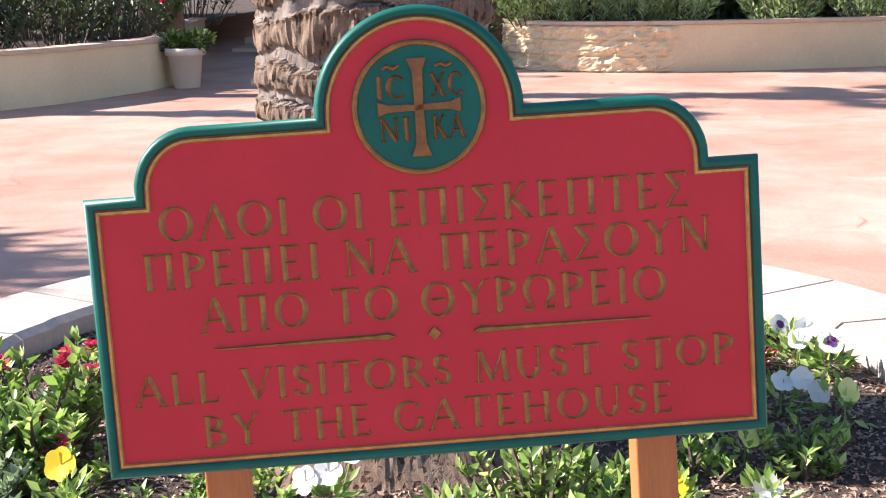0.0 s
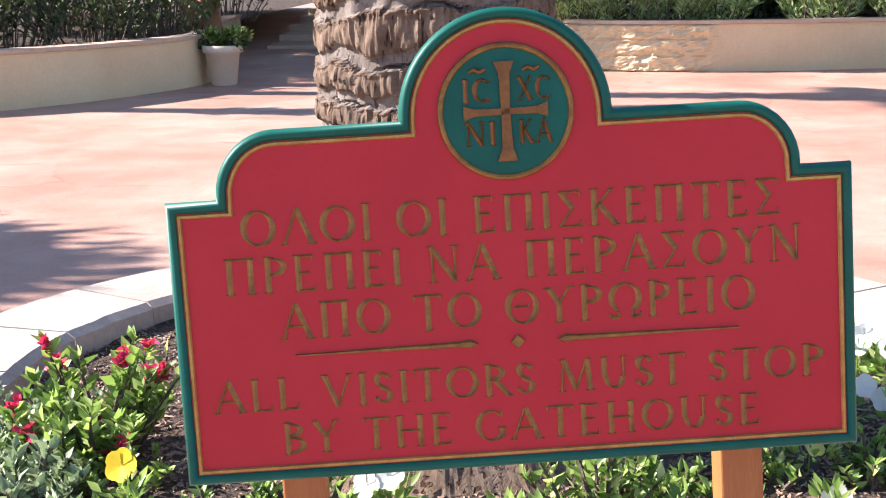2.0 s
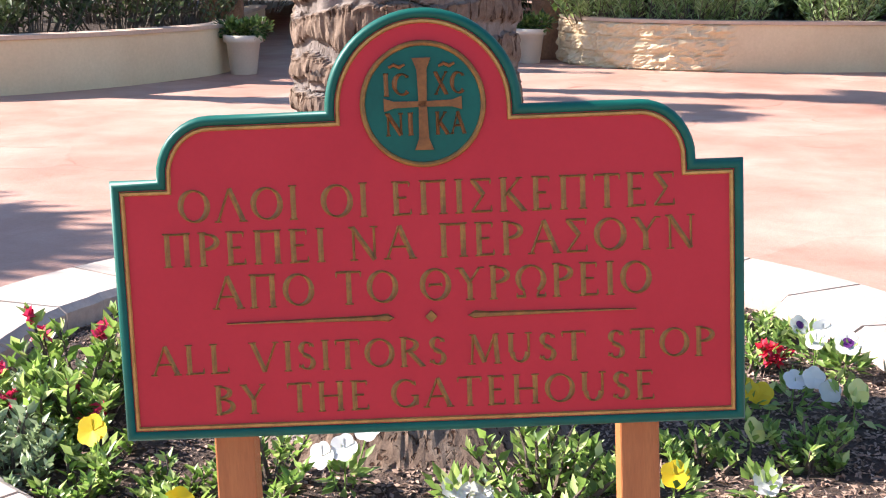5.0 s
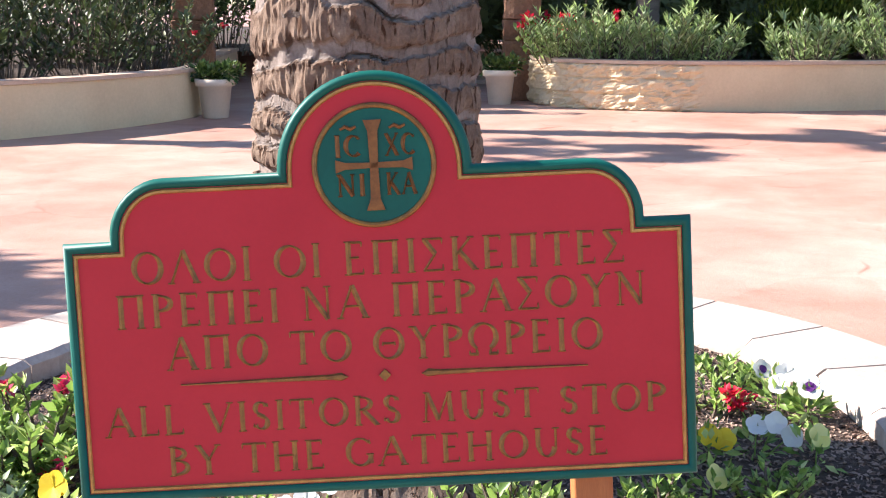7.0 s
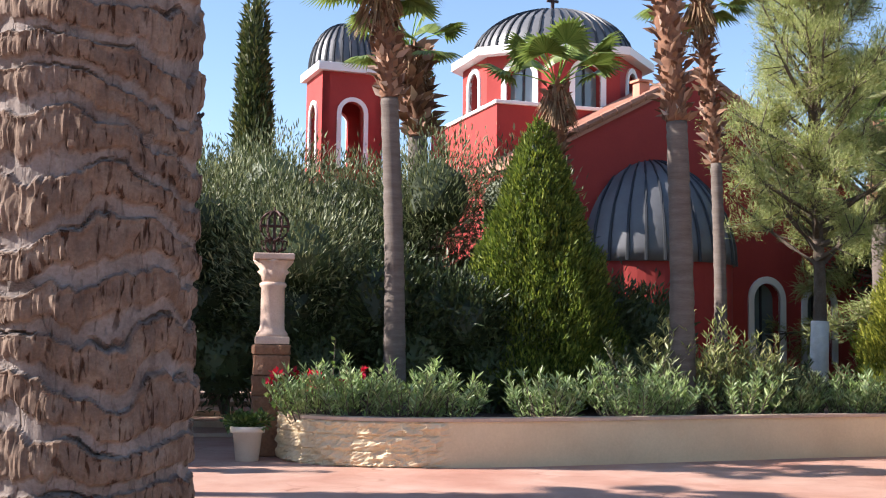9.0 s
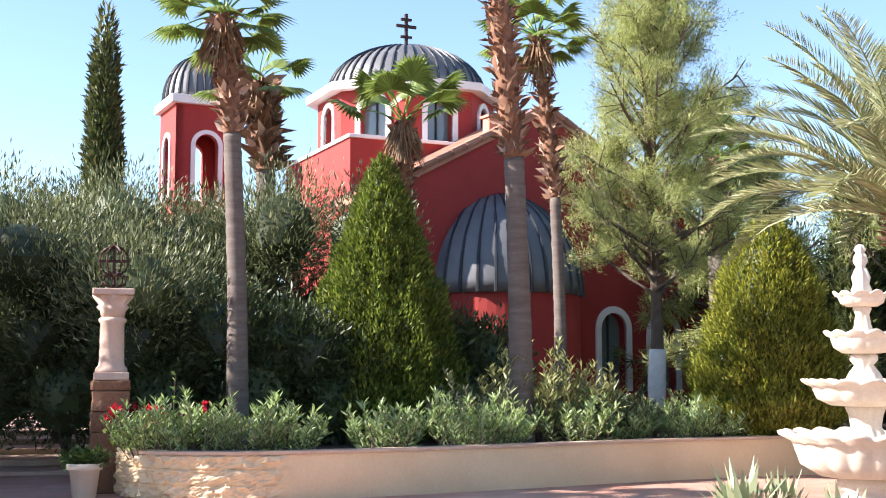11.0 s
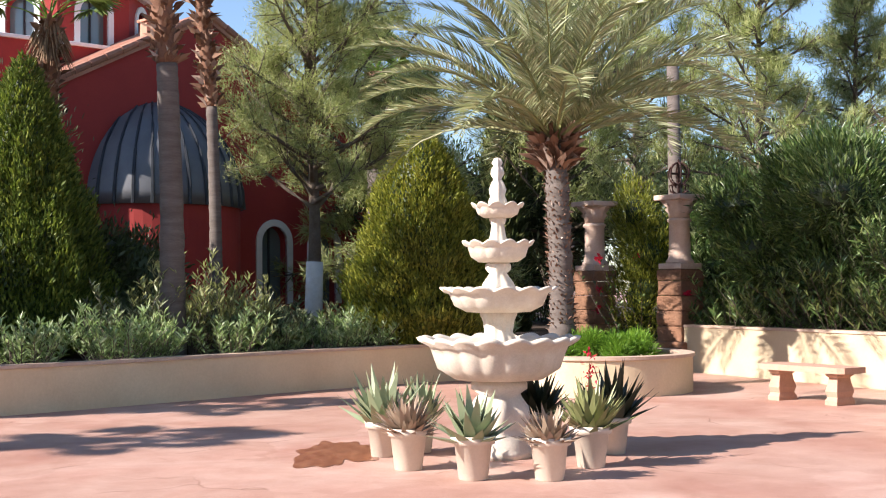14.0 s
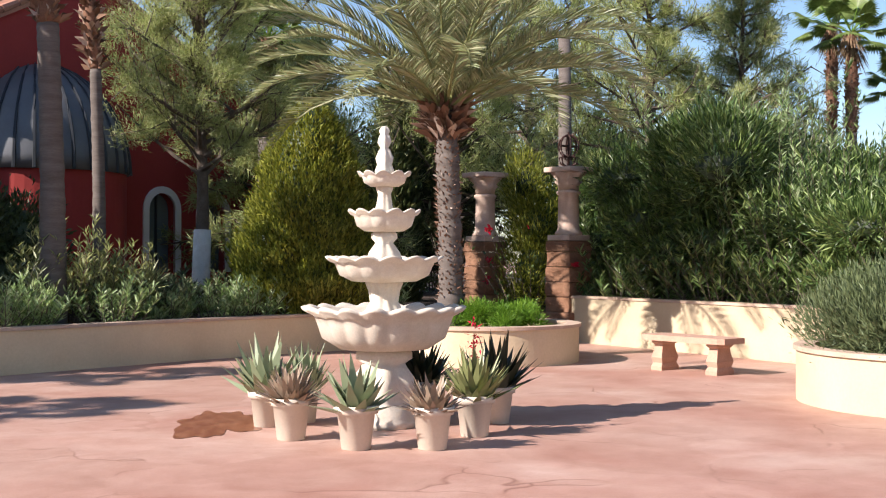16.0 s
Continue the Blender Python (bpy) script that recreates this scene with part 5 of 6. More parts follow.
bush("yellow_shrub", (16.2, 17.6, 0.1), [(0, 0, 1.2), (0.2, 0, 2.0), (-0.1, 0.1, 2.8)], [(0.8, 0.7, 0.9), (0.7, 0.7, 0.8), (0.45, 0.45, 0.7)], 12000, L_CONE_GOLD, "upright yellow-green shrub between the pillars", 0.10, 0.2, 0.9, core=0.4)
shoots_bush("bougainvillea", (15.45, 16.9, 0.1), (0.3, 0.3), 2.5, 14, L_HEDGE, "sparse bougainvillea with red blossom", 0.08, 0.5, 12, flowers=(F_RED, 7, 0.10))
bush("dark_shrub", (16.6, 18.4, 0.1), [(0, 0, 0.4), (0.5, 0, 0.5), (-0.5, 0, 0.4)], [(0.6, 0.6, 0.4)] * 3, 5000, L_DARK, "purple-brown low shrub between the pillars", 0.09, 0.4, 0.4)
v, f = tube([(0, 0, 0), (0.03, 0, 3), (0, 0, 6.0)], [0.16, 0.14, 0.12], 12)
dead = thing("palm_stump", (17.3, 17.9, 0), "bare grey palm trunk behind the column", "palm trunk")
part("trunk", raw("trunk", v, f), SMOOTH_TRUNK, dead, "", True)
fan_palm((28.4, 19.7, 0), (28.4, 19.7, 4.9), (28.4, 19.7, 7.7), 0.14, "distant fan palm above the hedge", shag=0.12, size=0.55, leaves=16)
fan_palm((27.0, 18.1, 0), (27.0, 18.1, 4.6), (27.0, 18.1, 7.1), 0.145, "distant fan palm above the hedge", shag=0.12, size=0.55, leaves=16)
fan_palm((28.6, 17.7, 0), (28.6, 17.7, 4.2), (28.6, 17.7, 5.9), 0.18, "distant fan palm above the hedge", shag=0.12, size=0.55, leaves=16)
fan_palm((13.9, 24.0, 0), (13.9, 24.0, 4.2), (13.9, 24.0, 6.4), 0.25, "fan palm with a shaggy trunk behind the conifer")
pine((17.8, 22.2, 0), 8.2, 2.6, "tall pine behind the pillars", tufts=1800, low=0.3, needle=0.16, limbs=50, girth=0.7)
pine((21.5, 19.6, 0), 9.6, 2.6, "tall dark pine behind the hedge", tufts=1900, low=0.3, needle=0.17, limbs=56, girth=0.6)
pine((24.5, 19.4, 0), 9.0, 2.2, "tall dark pine behind the hedge", tufts=1500, low=0.35, needle=0.17, limbs=50, girth=0.6)
pine((22.0, 24.5, 0), 10.0, 3.2, "tall airy pine in the distance", tufts=1800, low=0.3, needle=0.19, limbs=50, girth=0.6)
pine((15.5, 27.0, 0), 8.5, 2.8, "pine beside the church", tufts=1100, low=0.25, needle=0.22)
pine((12.9, 20.6, 0), 5.6, 1.6, "pale pine behind the conical conifer", tufts=700, low=0.2, needle=0.18)
for x, y, h in ((19.5, 12.5, 3.2), (20.5, 10, 3.0), (21, 15.5, 4.4), (24.0, 14, 3.4), (25, 19, 5.0), (19.5, 24.5, 5.2), (26, 25, 6), (18.5, 27, 5.5), (22, 29, 6), (30, 30, 7), (33, 22, 5), (33, 14, 4)):
    c = [(rng.normal() * 1.0, rng.normal() * 1.0, h * (0.25 + 0.5 * rng.random())) for _ in range(7)]
    bush("olive_shrub", (x, y, 0.2), c, [(1.3, 1.3, h * 0.25)] * 7, 13000, L_GREY if rng.random() < 0.4 else L_HEDGE, "broad distant green shrub", 0.20, 0.25, 0.4, group="distant shrubs", core=0.55, shell=0.4)
# An unseen leafy tree west of the plaza, added to cast shade on the concrete
bush("shade_tree", (-10.1, 6.6, 0), [(0, 0, 2.6), (0.8, -0.6, 3.6), (-0.6, -1.6, 3.2), (0.2, -2.8, 3.4), (0, -4.2, 3.2)], [(1.3, 1.2, 1.3)] * 5, 12000, L_HEDGE, "unseen leafy tree added to shade the plaza's edge", 0.2, 0.35, 0.3, category="tree", stems=5, core=0.9)


# ---- the big palm in the ring ----
TR = thing("palm_tree", (-0.09, 3.22, 0), "thick old palm trunk with grey cracked bark", "palm tree")
vs, fs, S, Z, TOP = [], [], 290, 760, 7.0


def bark(a, z):
    """Radius of the trunk and its fibre share: wavy leaf-scar bands, fibrous bellies, ragged ledges."""
    c, s = math.cos(a), math.sin(a)
    wob = 0.11 * noise.noise(Vector((c * 1.1, s * 1.1, z * 2.2))) + 0.034 * noise.noise(Vector((c * 3.2, s * 3.2, z * 6))) + 0.012 * noise.noise(Vector((c * 14, s * 14, z * 9)))
    u = (z + wob) / 0.118
    cell = math.floor(u)
    fr = u - cell
    here = 0.5 + 0.5 * noise.noise(Vector((c * 2.4, s * 2.4, cell * 3.7)))
    strong = max(0.0, min(1.0, 0.25 + 1.3 * here))
    start = 0.26 + 0.10 * noise.noise(Vector((c * 7, s * 7, cell * 2.1)))
    fibre = max(0.0, min(1.0, (fr - start) / 0.10)) * max(0.0, min(1.0, (1.0 - fr) / 0.05))
    belly = fibre * (0.005 + 0.012 * strong * math.sin(math.pi * min(1.0, max(0.0, (fr - 0.2) / 0.8))) ** 0.7)
    lip = 0.007 * strong * max(0.0, 1 - abs(fr - 0.93) / 0.08)
    slot = -0.022 * max(0.0, 1 - abs(fr - 0.03) / 0.05) * max(0.0, 2.6 * noise.noise(Vector((c * 2.2, s * 2.2, cell * 5.3 + 0.5))))
    rough = 0.006 * fibre * noise.noise(Vector((c * 24, s * 24, z * 16))) + 0.005 * fibre * noise.noise(Vector((c * 45, s * 45, z * 26)))
    big = 0.012 * noise.noise(Vector((c * 4, s * 4, z * 6))) + 0.004 * noise.noise(Vector((c * 12, s * 12, z * 20)))
    flare = 0.26 * math.exp(-(z - 0.03) / 0.13) if z < 1.2 else 0.0
    return 0.290 + belly + lip + slot + rough + big + flare - 0.004 * z, fibre * (0.25 + 0.75 * strong)


tone = []
for i in range(Z + 1):
    z = 3.2 * i / 640 if i <= 640 else 3.2 + (TOP - 3.2) * (i - 640) / 120
    for k in range(S):
        a = 2 * math.pi * k / S
        r, q = bark(a, z)
        vs.append((r * math.cos(a), r * math.sin(a), z))
        tone.append(q)
for i in range(Z):
    for k in range(S):
        k2 = (k + 1) % S
        fs.append((i * S + k, i * S + k2, (i + 1) * S + k2, (i + 1) * S + k))
me = raw("trunk", vs, fs)
me.attributes.new("fibre", "FLOAT", "POINT").data.foreach_set("value", tone)
part("trunk", me, BARK, TR)
# Loose flakes of old leaf bases that stand off the ledges
flakes = []
for j in range(4):
    fv = []
    for i in range(6):
        u = i / 5 - 0.5
        up = 0.5 + 0.5 * rng.random()
        fv += [(u, 0.0, 0.0), (u, -0.16 - 0.12 * rng.random(), up), (u, -0.02, 0.12)]
    ff = [q for i in range(5) for q in ((3 * i, 3 * i + 3, 3 * i + 4, 3 * i + 1), (3 * i + 1, 3 * i + 4, 3 * i + 5, 3 * i + 2))]
    me = raw("bark_flake", fv, ff)
    me.materials.append(BARK)
    flakes.append(me)
for i in range(70):
    a, z = rng.random() * 6.283, 0.25 + 2.5 * rng.random()
    o = new("bark_flake", flakes[i % 4])
    o.parent = TR
    r = bark(a, z)[0] - 0.004
    w = 0.03 + 0.07 * rng.random()
    o.matrix_basis = pose(r * math.cos(a), r * math.sin(a), z, 0, 0, math.degrees(a) + 90) @ pose(0, 0, 0, 0, 14 * rng.normal(), 0) @ Matrix.Diagonal((w, 0.05, 0.018 + 0.02 * rng.random(), 1))

# ---- the sign ----
SG = thing("sign", (0, 0, 0), "crimson carved wooden sign with teal border on cedar posts", "sign")
SG.matrix_basis = pose(0.0729, 1.7487, 0.56) @ pose(0, 0, 0, 0, 0, 2.615) @ pose(0, 0, 0, -6.03, 0, 0) @ pose(0, 0, 0, 0, -2.797, 0)


def board_outline(d=0.0):
    """The board's outline in x and z, drawn in by d."""
    h = [(0.475 - d, 0.0 + d), (0.475 - d, 0.397 - d), (0.404 - d, 0.397 - d)]
    h += [(0.322 + (0.082 - d) * math.cos(t), 0.404 - d * 0.2 + (0.086 - d * 0.8) * math.sin(t)) for t in np.linspace(0.0, math.pi / 2, 10)[1:]]
    t0 = math.asin(0.01)
    r = 0.145 - d
    h += [(r, 0.490 - d)] + [(r * math.cos(t), 0.492 + r * math.sin(t)) for t in np.linspace(t0, math.pi / 2, 16)]
    return h + [(-x, z) for x, z in h[-2::-1]]


def moulding(outline, y, r, seg=8, flat=1.0):
    """A rounded bead along a closed outline."""
    vs, fs = [], []
    n = len(outline)
    P = [Vector(p) for p in outline]
    for i in range(n):
        a, b = (P[i] - P[i - 1]).normalized(), (P[(i + 1) % n] - P[i]).normalized()
        na, nb = Vector((-a.y, a.x)), Vector((-b.y, b.x))
        m = (na + nb)
        m = m / max(0.35, m.length_squared / 2)
        for k in range(seg):
            t = 2 * math.pi * k / seg
            q = P[i] + m * r * math.cos(t)
            vs.append((q.x, y + r * flat * math.sin(t), q.y))
    for i in range(n):
        for k in range(seg):
            j, k2 = (i + 1) % n, (k + 1) % seg
            fs.append((i * seg + k, i * seg + k2, j * seg + k2, j * seg + k))
    return raw("bead", vs, fs)


board = part("board", plate(board_outline(0.004), [], 0.002, 0.036), RED_SIGN, SG, "crimson painted panel")
part("border", moulding(board_outline(0.0055), 0.012, 0.0088, 10, 1.9), GREEN_SIGN, SG, "rounded teal border", True)
part("gold_line", moulding(board_outline(0.0168), 0.0012, 0.0034, 6), GOLD_LINE, SG, "thin worn gold line")
GREEK = [("\u039f\u039b\u039f\u0399 \u039f\u0399 \u0395\u03a0\u0399\u03a3\u039a\u0395\u03a0\u03a4\u0395\u03a3", 0.0, 0.752, 0.333, 0.050),
         ("\u03a0\u03a1\u0395\u03a0\u0395\u0399 \u039d\u0391 \u03a0\u0395\u03a1\u0391\u03a3\u039f\u03a5\u039d", 0.0, 0.810, 0.267, 0.050),
         ("\u0391\u03a0\u039f \u03a4\u039f \u0398\u03a5\u03a1\u03a9\u03a1\u0395\u0399\u039f", 0.003, 0.668, 0.200, 0.050),
         ("ALL VISITORS MUST STOP", 0.0, 0.864, 0.100, 0.045),
         ("BY THE GATEHOUSE", 0.0, 0.680, 0.035, 0.045)]
for body, x, w, z, h in GREEK:
    letters(SG, "letter", body, x, z, w, h, OLD_GOLD, 0.0022, 0.0018, 1.25)
for sgn in (-1, 1):
    bm = bmesh.new()
    pts = [(0.056, 0.0), (0.066, 0.0075), (0.084, 0.0052), (0.312, 0.0012), (0.312, -0.0012), (0.084, -0.0045), (0.066, -0.0065)]
    lo = [bm.verts.new((sgn * x, 0.003, 0.1765 + z)) for x, z in pts]
    hi = [bm.verts.new((sgn * x, -0.002, 0.1765 + z * 0.5)) for x, z in pts]
    bm.faces.new(hi)
    for i in range(7):
        bm.faces.new((lo[i], lo[(i + 1) % 7], hi[(i + 1) % 7], hi[i]))
    part("rule", bm, OLD_GOLD, SG, "tapering gold rule")
bm = plate([(0.0, 0.186), (0.009, 0.1765), (0.0, 0.167), (-0.009, 0.1765)], [], -0.002, 0.003)
part("lozenge", bm, OLD_GOLD, SG)
disc = [(0.090 * math.cos(t), 0.498 + 0.090 * math.sin(t)) for t in np.linspace(0, 2 * math.pi, 64, endpoint=False)]
med = part("medallion", plate(disc, [], -0.001, 0.004), GREEN_SIGN, SG, "round teal medallion with a gold cross")
part("rim", moulding(disc, -0.0005, 0.0042, 8), OLD_GOLD, med, "gold rim")
bm = bmesh.new()
for k, (ln, w0, w1) in enumerate(((0.068, 0.006, 0.014), (0.058, 0.004, 0.010), (0.068, 0.006, 0.014), (0.058, 0.004, 0.010))):
    a = math.pi / 2 * k
    ring = []
    for y in (-0.001, -0.005):
        for u, w in ((0.0, w0), (ln * 0.75, w0 * 1.25), (ln, w1), (ln, -w1), (ln * 0.75, -w0 * 1.25), (0.0, -w0)):
            x, z = w, u
            ring.append(bm.verts.new((x * math.cos(a) - z * math.sin(a), y, 0.498 + x * math.sin(a) + z * math.cos(a))))
    bm.faces.new(ring[6:])
    for i in range(6):
        bm.faces.new((ring[i], ring[(i + 1) % 6], ring[6 + (i + 1) % 6], ring[6 + i]))
part("cross", bm, GOLD, med, "flared gold cross")
for body, x, z, w in (("IC", -0.039, 0.512, 0.040), ("XC", 0.040, 0.512, 0.046), ("NI", -0.036, 0.453, 0.044), ("KA", 0.040, 0.453, 0.046)):
    letters(med, "letter", body, x, z, w, 0.032, GOLD, 0.003, -0.0012, 1.7)
for x in (-0.037, 0.037):
    v, f = tube([(x - 0.012, -0.003, 0.553), (x - 0.004, -0.003, 0.557), (x + 0.004, -0.003, 0.553), (x + 0.012, -0.003, 0.557)], [0.002, 0.003, 0.003, 0.002], 6)
    part("overline", raw("overline", v, f), GOLD, med)
for x in (-0.319, 0.319):
    part("post", cube(x - 0.031, 0.037, -0.62, x + 0.031, 0.095, 0.36, 0.003), POST, SG, "orange cedar post")

# ---- the fountain ----
FT = thing("fountain", (6.905, 8.65, 0), "four-tier white cast stone fountain with shell bowls", "fountain")


def shell_bowl(r, z, depth, lobes, name, label):
    """A scalloped bowl with a wavy, rolled lip."""
    prof = [(r * 0.26, z - depth), (r * 0.55, z - depth * 0.95), (r * 0.76, z - depth * 0.68), (r * 0.82, z - depth * 0.32), (r * 0.86, z - depth * 0.14),
            (r * 1.0, z - depth * 0.02), (r * 1.02, z + depth * 0.06), (r * 0.97, z + depth * 0.10), (r * 0.88, z + depth * 0.02), (r * 0.80, z - depth * 0.15), (r * 0.4, z - depth * 0.35), (0.02, z - depth * 0.38)]

    def wave(a, rr, zz, i):
        k = {1: 0.25, 2: 0.6, 3: 0.5, 4: 0.5, 5: 1.0, 6: 1.1, 7: 1.0, 8: 0.5, 9: 0.2}.get(i, 0)
        s = abs(math.sin(a * lobes / 2))
        return rr * (1 - 0.085 * k * (1 - s)), zz + (0.034 * k * (s - 0.5) if i >= 4 else 0)
    return part(name, lathe(name, prof, 160, wave), STONE, FT, label, True)


shell_bowl(0.72, 1.02, 0.35, 18, "bowl", "large scalloped lower bowl")
shell_bowl(0.52, 1.47, 0.20, 14, "bowl", "scalloped bowl with a drip-stained lip")
shell_bowl(0.325, 1.885, 0.17, 12, "bowl", "scalloped bowl with a drip-stained lip")
shell_bowl(0.24, 2.225, 0.11, 10, "bowl", "small top bowl")


def flute(k, amt):
    return lambda a, r, z, i: (r * (1 + amt * math.cos(k * a)), z)


part("pedestal", lathe("pedestal", [(0.29, 0), (0.29, 0.06), (0.265, 0.09), (0.275, 0.15), (0.23, 0.19), (0.22, 0.26), (0.27, 0.36), (0.255, 0.45), (0.205, 0.52), (0.19, 0.56), (0.25, 0.60), (0.25, 0.65), (0.22, 0.70)], 96, lambda a, r, z, i: (r * (1 + (0.10 if i in (5, 6, 7, 8) else 0.0) * math.cos(6 * a)), z)), STONE, FT, "carved leafy pedestal", True)
part("stem", lathe("stem", [(0.15, 0.86), (0.20, 0.95), (0.155, 1.03), (0.12, 1.10), (0.135, 1.20), (0.16, 1.26), (0.15, 1.30)], 64, flute(10, 0.05)), STONE, FT, "", True)
part("stem", lathe("stem", [(0.15, 1.38), (0.165, 1.45), (0.13, 1.54), (0.075, 1.62), (0.11, 1.66), (0.11, 1.70), (0.07, 1.735)], 64, flute(8, 0.06)), STONE, FT, "", True)
part("stem", lathe("stem", [(0.09, 1.80), (0.095, 1.88), (0.07, 1.95), (0.055, 2.05), (0.075, 2.10), (0.07, 2.13)], 64, flute(8, 0.05)), STONE, FT, "", True)
part("finial", lathe("finial", [(0.06, 2.18), (0.085, 2.26), (0.065, 2.31), (0.078, 2.37), (0.055, 2.43), (0.035, 2.46), (0.062, 2.51), (0.05, 2.56), (0.035, 2.58), (0.05, 2.61), (0.03, 2.645), (0.005, 2.655)], 48, flute(6, 0.10)), STONE, FT, "carved knob finial", True)

# ---- potted plants ----
pot_mesh = lathe("pot", [(0.095, 0.0), (0.10, 0.005), (0.128, 0.24), (0.150, 0.245), (0.155, 0.30), (0.138, 0.30), (0.132, 0.25), (0.01, 0.245)], 40)
leaf_mesh = raw("aloe_leaf", [(-0.5, 0, 0), (0, -0.22, 0), (0.5, 0, 0), (-0.42, 0.06, 0.45), (0, -0.12, 0.45), (0.42, 0.06, 0.45), (0, 0.16, 1.0)], [(0, 1, 4, 3), (1, 2, 5, 4), (3, 4, 6), (4, 5, 6), (0, 3, 5, 2), (3, 6, 5)])


def potted(x, y, s, leaf_mat, count, size, width, label, spread=0.75, stalk=False):
    t = thing("potted_aloe", (x, y, 0), label, "potted plant", "pots round the fountain", turn=rng.random() * 6)
    p = part("pot", pot_mesh, POT, t, "beige plastic pot with a broad rim", True)
    p.scale = (s, s, s)
    me = leaf_mesh.copy()
    me.materials.clear()
    me.materials.append(leaf_mat)
    for i in range(count):
        o = new("leaf", me)
        o.parent = t
        q = (i + 0.5) / count
        a, tilt = i * 2.39996, 8 + 62 * spread * q
        k = size * (0.65 + 0.5 * rng.random()) * (1.1 - 0.3 * q)
        o.matrix_basis = pose(0.05 * s * math.cos(a) * (0.3 + q), 0.05 * s * math.sin(a) * (0.3 + q), 0.235 * s, 0, 0, math.degrees(a) - 90) @ pose(0, 0, 0, -tilt + 6 * rng.normal(), 8 * rng.normal(), 0) @ Matrix.Diagonal((width, width, k, 1))
    if stalk:
        v, f = tube([(0, 0, 0.2), (0.03, 0.02, 0.5), (0.02, 0.0, 0.86)], [0.008, 0.006, 0.004], 5)
        part("flower_stalk", raw("stalk", v, f), BOOTS, t)
        P = np.array([0.022, 0, 0.8]) + rng.normal(size=(40, 3)) * np.array([0.02, 0.02, 0.10])
        part("blossom", blades("blossom", P, rng.normal(size=(40, 3)), 0.06, 0.02), F_RED, t, "dry reddish blossom")
    return t


potted(6.05, 9.24, 1.05, L_ALOE, 44, 0.54, 0.12, "beige pot with tall grey-green agave leaves")
potted(6.47, 9.30, 1.0, L_ALOE, 80, 0.43, 0.09, "beige pot with a bushy grey-green aloe")
potted(5.85, 8.43, 1.15, L_ALOE_PINK, 120, 0.33, 0.08, "beige pot with a crowded pinkish aloe", 1.0)
potted(6.02, 7.70, 1.15, L_ALOE, 46, 0.46, 0.105, "beige pot with a wide pale green aloe", 1.0)
potted(6.50, 7.35, 1.12, L_ALOE_PINK, 100, 0.30, 0.08, "beige pot with a short brownish aloe", 1.05)
potted(7.19, 7.71, 1.15, L_ALOE_LIME, 110, 0.43, 0.080, "beige pot with a spiky yellow-green aloe", 0.8, True)
potted(7.86, 8.25, 1.12, L_ALOE_DARK, 60, 0.50, 0.10, "beige pot with a dark spiky aloe", 0.9)
potted(7.52, 8.95, 1.15, L_ALOE_DARK, 90, 0.42, 0.11, "pot with a dark green rosette", 1.0)
for x, y, s in ((0.50, 15.72, 1.45), (-2.72, 13.62, 1.45)):
    t = thing("flower_pot", (x, y, 0), "beige pot with leafy geranium by the pillar", "potted plant", "pots by the pillars")
    p = part("pot", pot_mesh, POT, t, "beige plastic pot with a broad rim", True)
    p.scale = (s, s, s)
    P, D = clumps(520, [(0, 0, 0.47), (0.12, 0, 0.50), (-0.14, 0.05, 0.49)], [(0.18, 0.18, 0.10)] * 3, 0.2)
    part("leaves", blades("leaves", P, D + np.array([0, 0, 0.3]), 0.075, 0.045), L_HEDGE, t)
    v, f = tube([(0, 0, 0.35), (0.02, 0, 0.6)], [0.012, 0.006], 5)
    part("stem", raw("stem", v, f), WOOD, t)

# ---- the bench ----
BN = thing("bench", (13.0, 10.6, 0), "pink sandstone slab bench on two carved feet", "bench", turn=radians(92))
bm = bmesh.new()
pts = [(-0.70, -0.20), (-0.62, -0.25), (0.62, -0.25), (0.70, -0.20), (0.70, 0.20), (0.62, 0.25), (-0.62, 0.25), (-0.70, 0.20)]
seat = slab(pts, 0.40, 0.475)
part("seat", seat, SANDSTONE, BN)
for x in (-0.46, 0.46):
    vs, fs = [], []
    prof = [(0.17, 0.0), (0.17, 0.05), (0.14, 0.10), (0.165, 0.17), (0.13, 0.28), (0.12, 0.34), (0.16, 0.37), (0.16, 0.398)]
    for w, z in prof:
        d = 0.55 * w
        vs += [(x - d, -w, z), (x + d, -w, z), (x + d, w, z), (x - d, w, z)]
    for i in range(len(prof) - 1):
        for k in range(4):
            fs.append((i * 4 + k, i * 4 + (k + 1) % 4, (i + 1) * 4 + (k + 1) % 4, (i + 1) * 4 + k))
    fs += [(3, 2, 1, 0), tuple(4 * len(prof) - 4 + k for k in range(4))]
    part("foot", raw("foot", vs, fs), SANDSTONE, BN, "carved sandstone foot")


# ---- flowers in the ring bed ----
def petal_disc(n, r, cup, seed):
    """Overlapping round petals round a centre, facing +z."""
    bm = bmesh.new()
    for i in range(n):
        a = 2 * math.pi * i / n + 0.2
        c = bm.verts.new((0, 0, 0.0015 * i))
        ring = []
        for k in range(8):
            t = -1.0 + 2.0 * k / 7
            q = r * (0.72 + 0.28 * math.cos(t * 1.5))
            ring.append(bm.verts.new((q * math.cos(a + t * 4.4 / n), q * math.sin(a + t * 4.4 / n), cup * q + 0.0022 * i)))
        for k in range(7):
            bm.faces.new((c, ring[k], ring[k + 1]))
    me = bpy.data.meshes.new("petals")
    bm.to_mesh(me)
    bm.free()
    return me


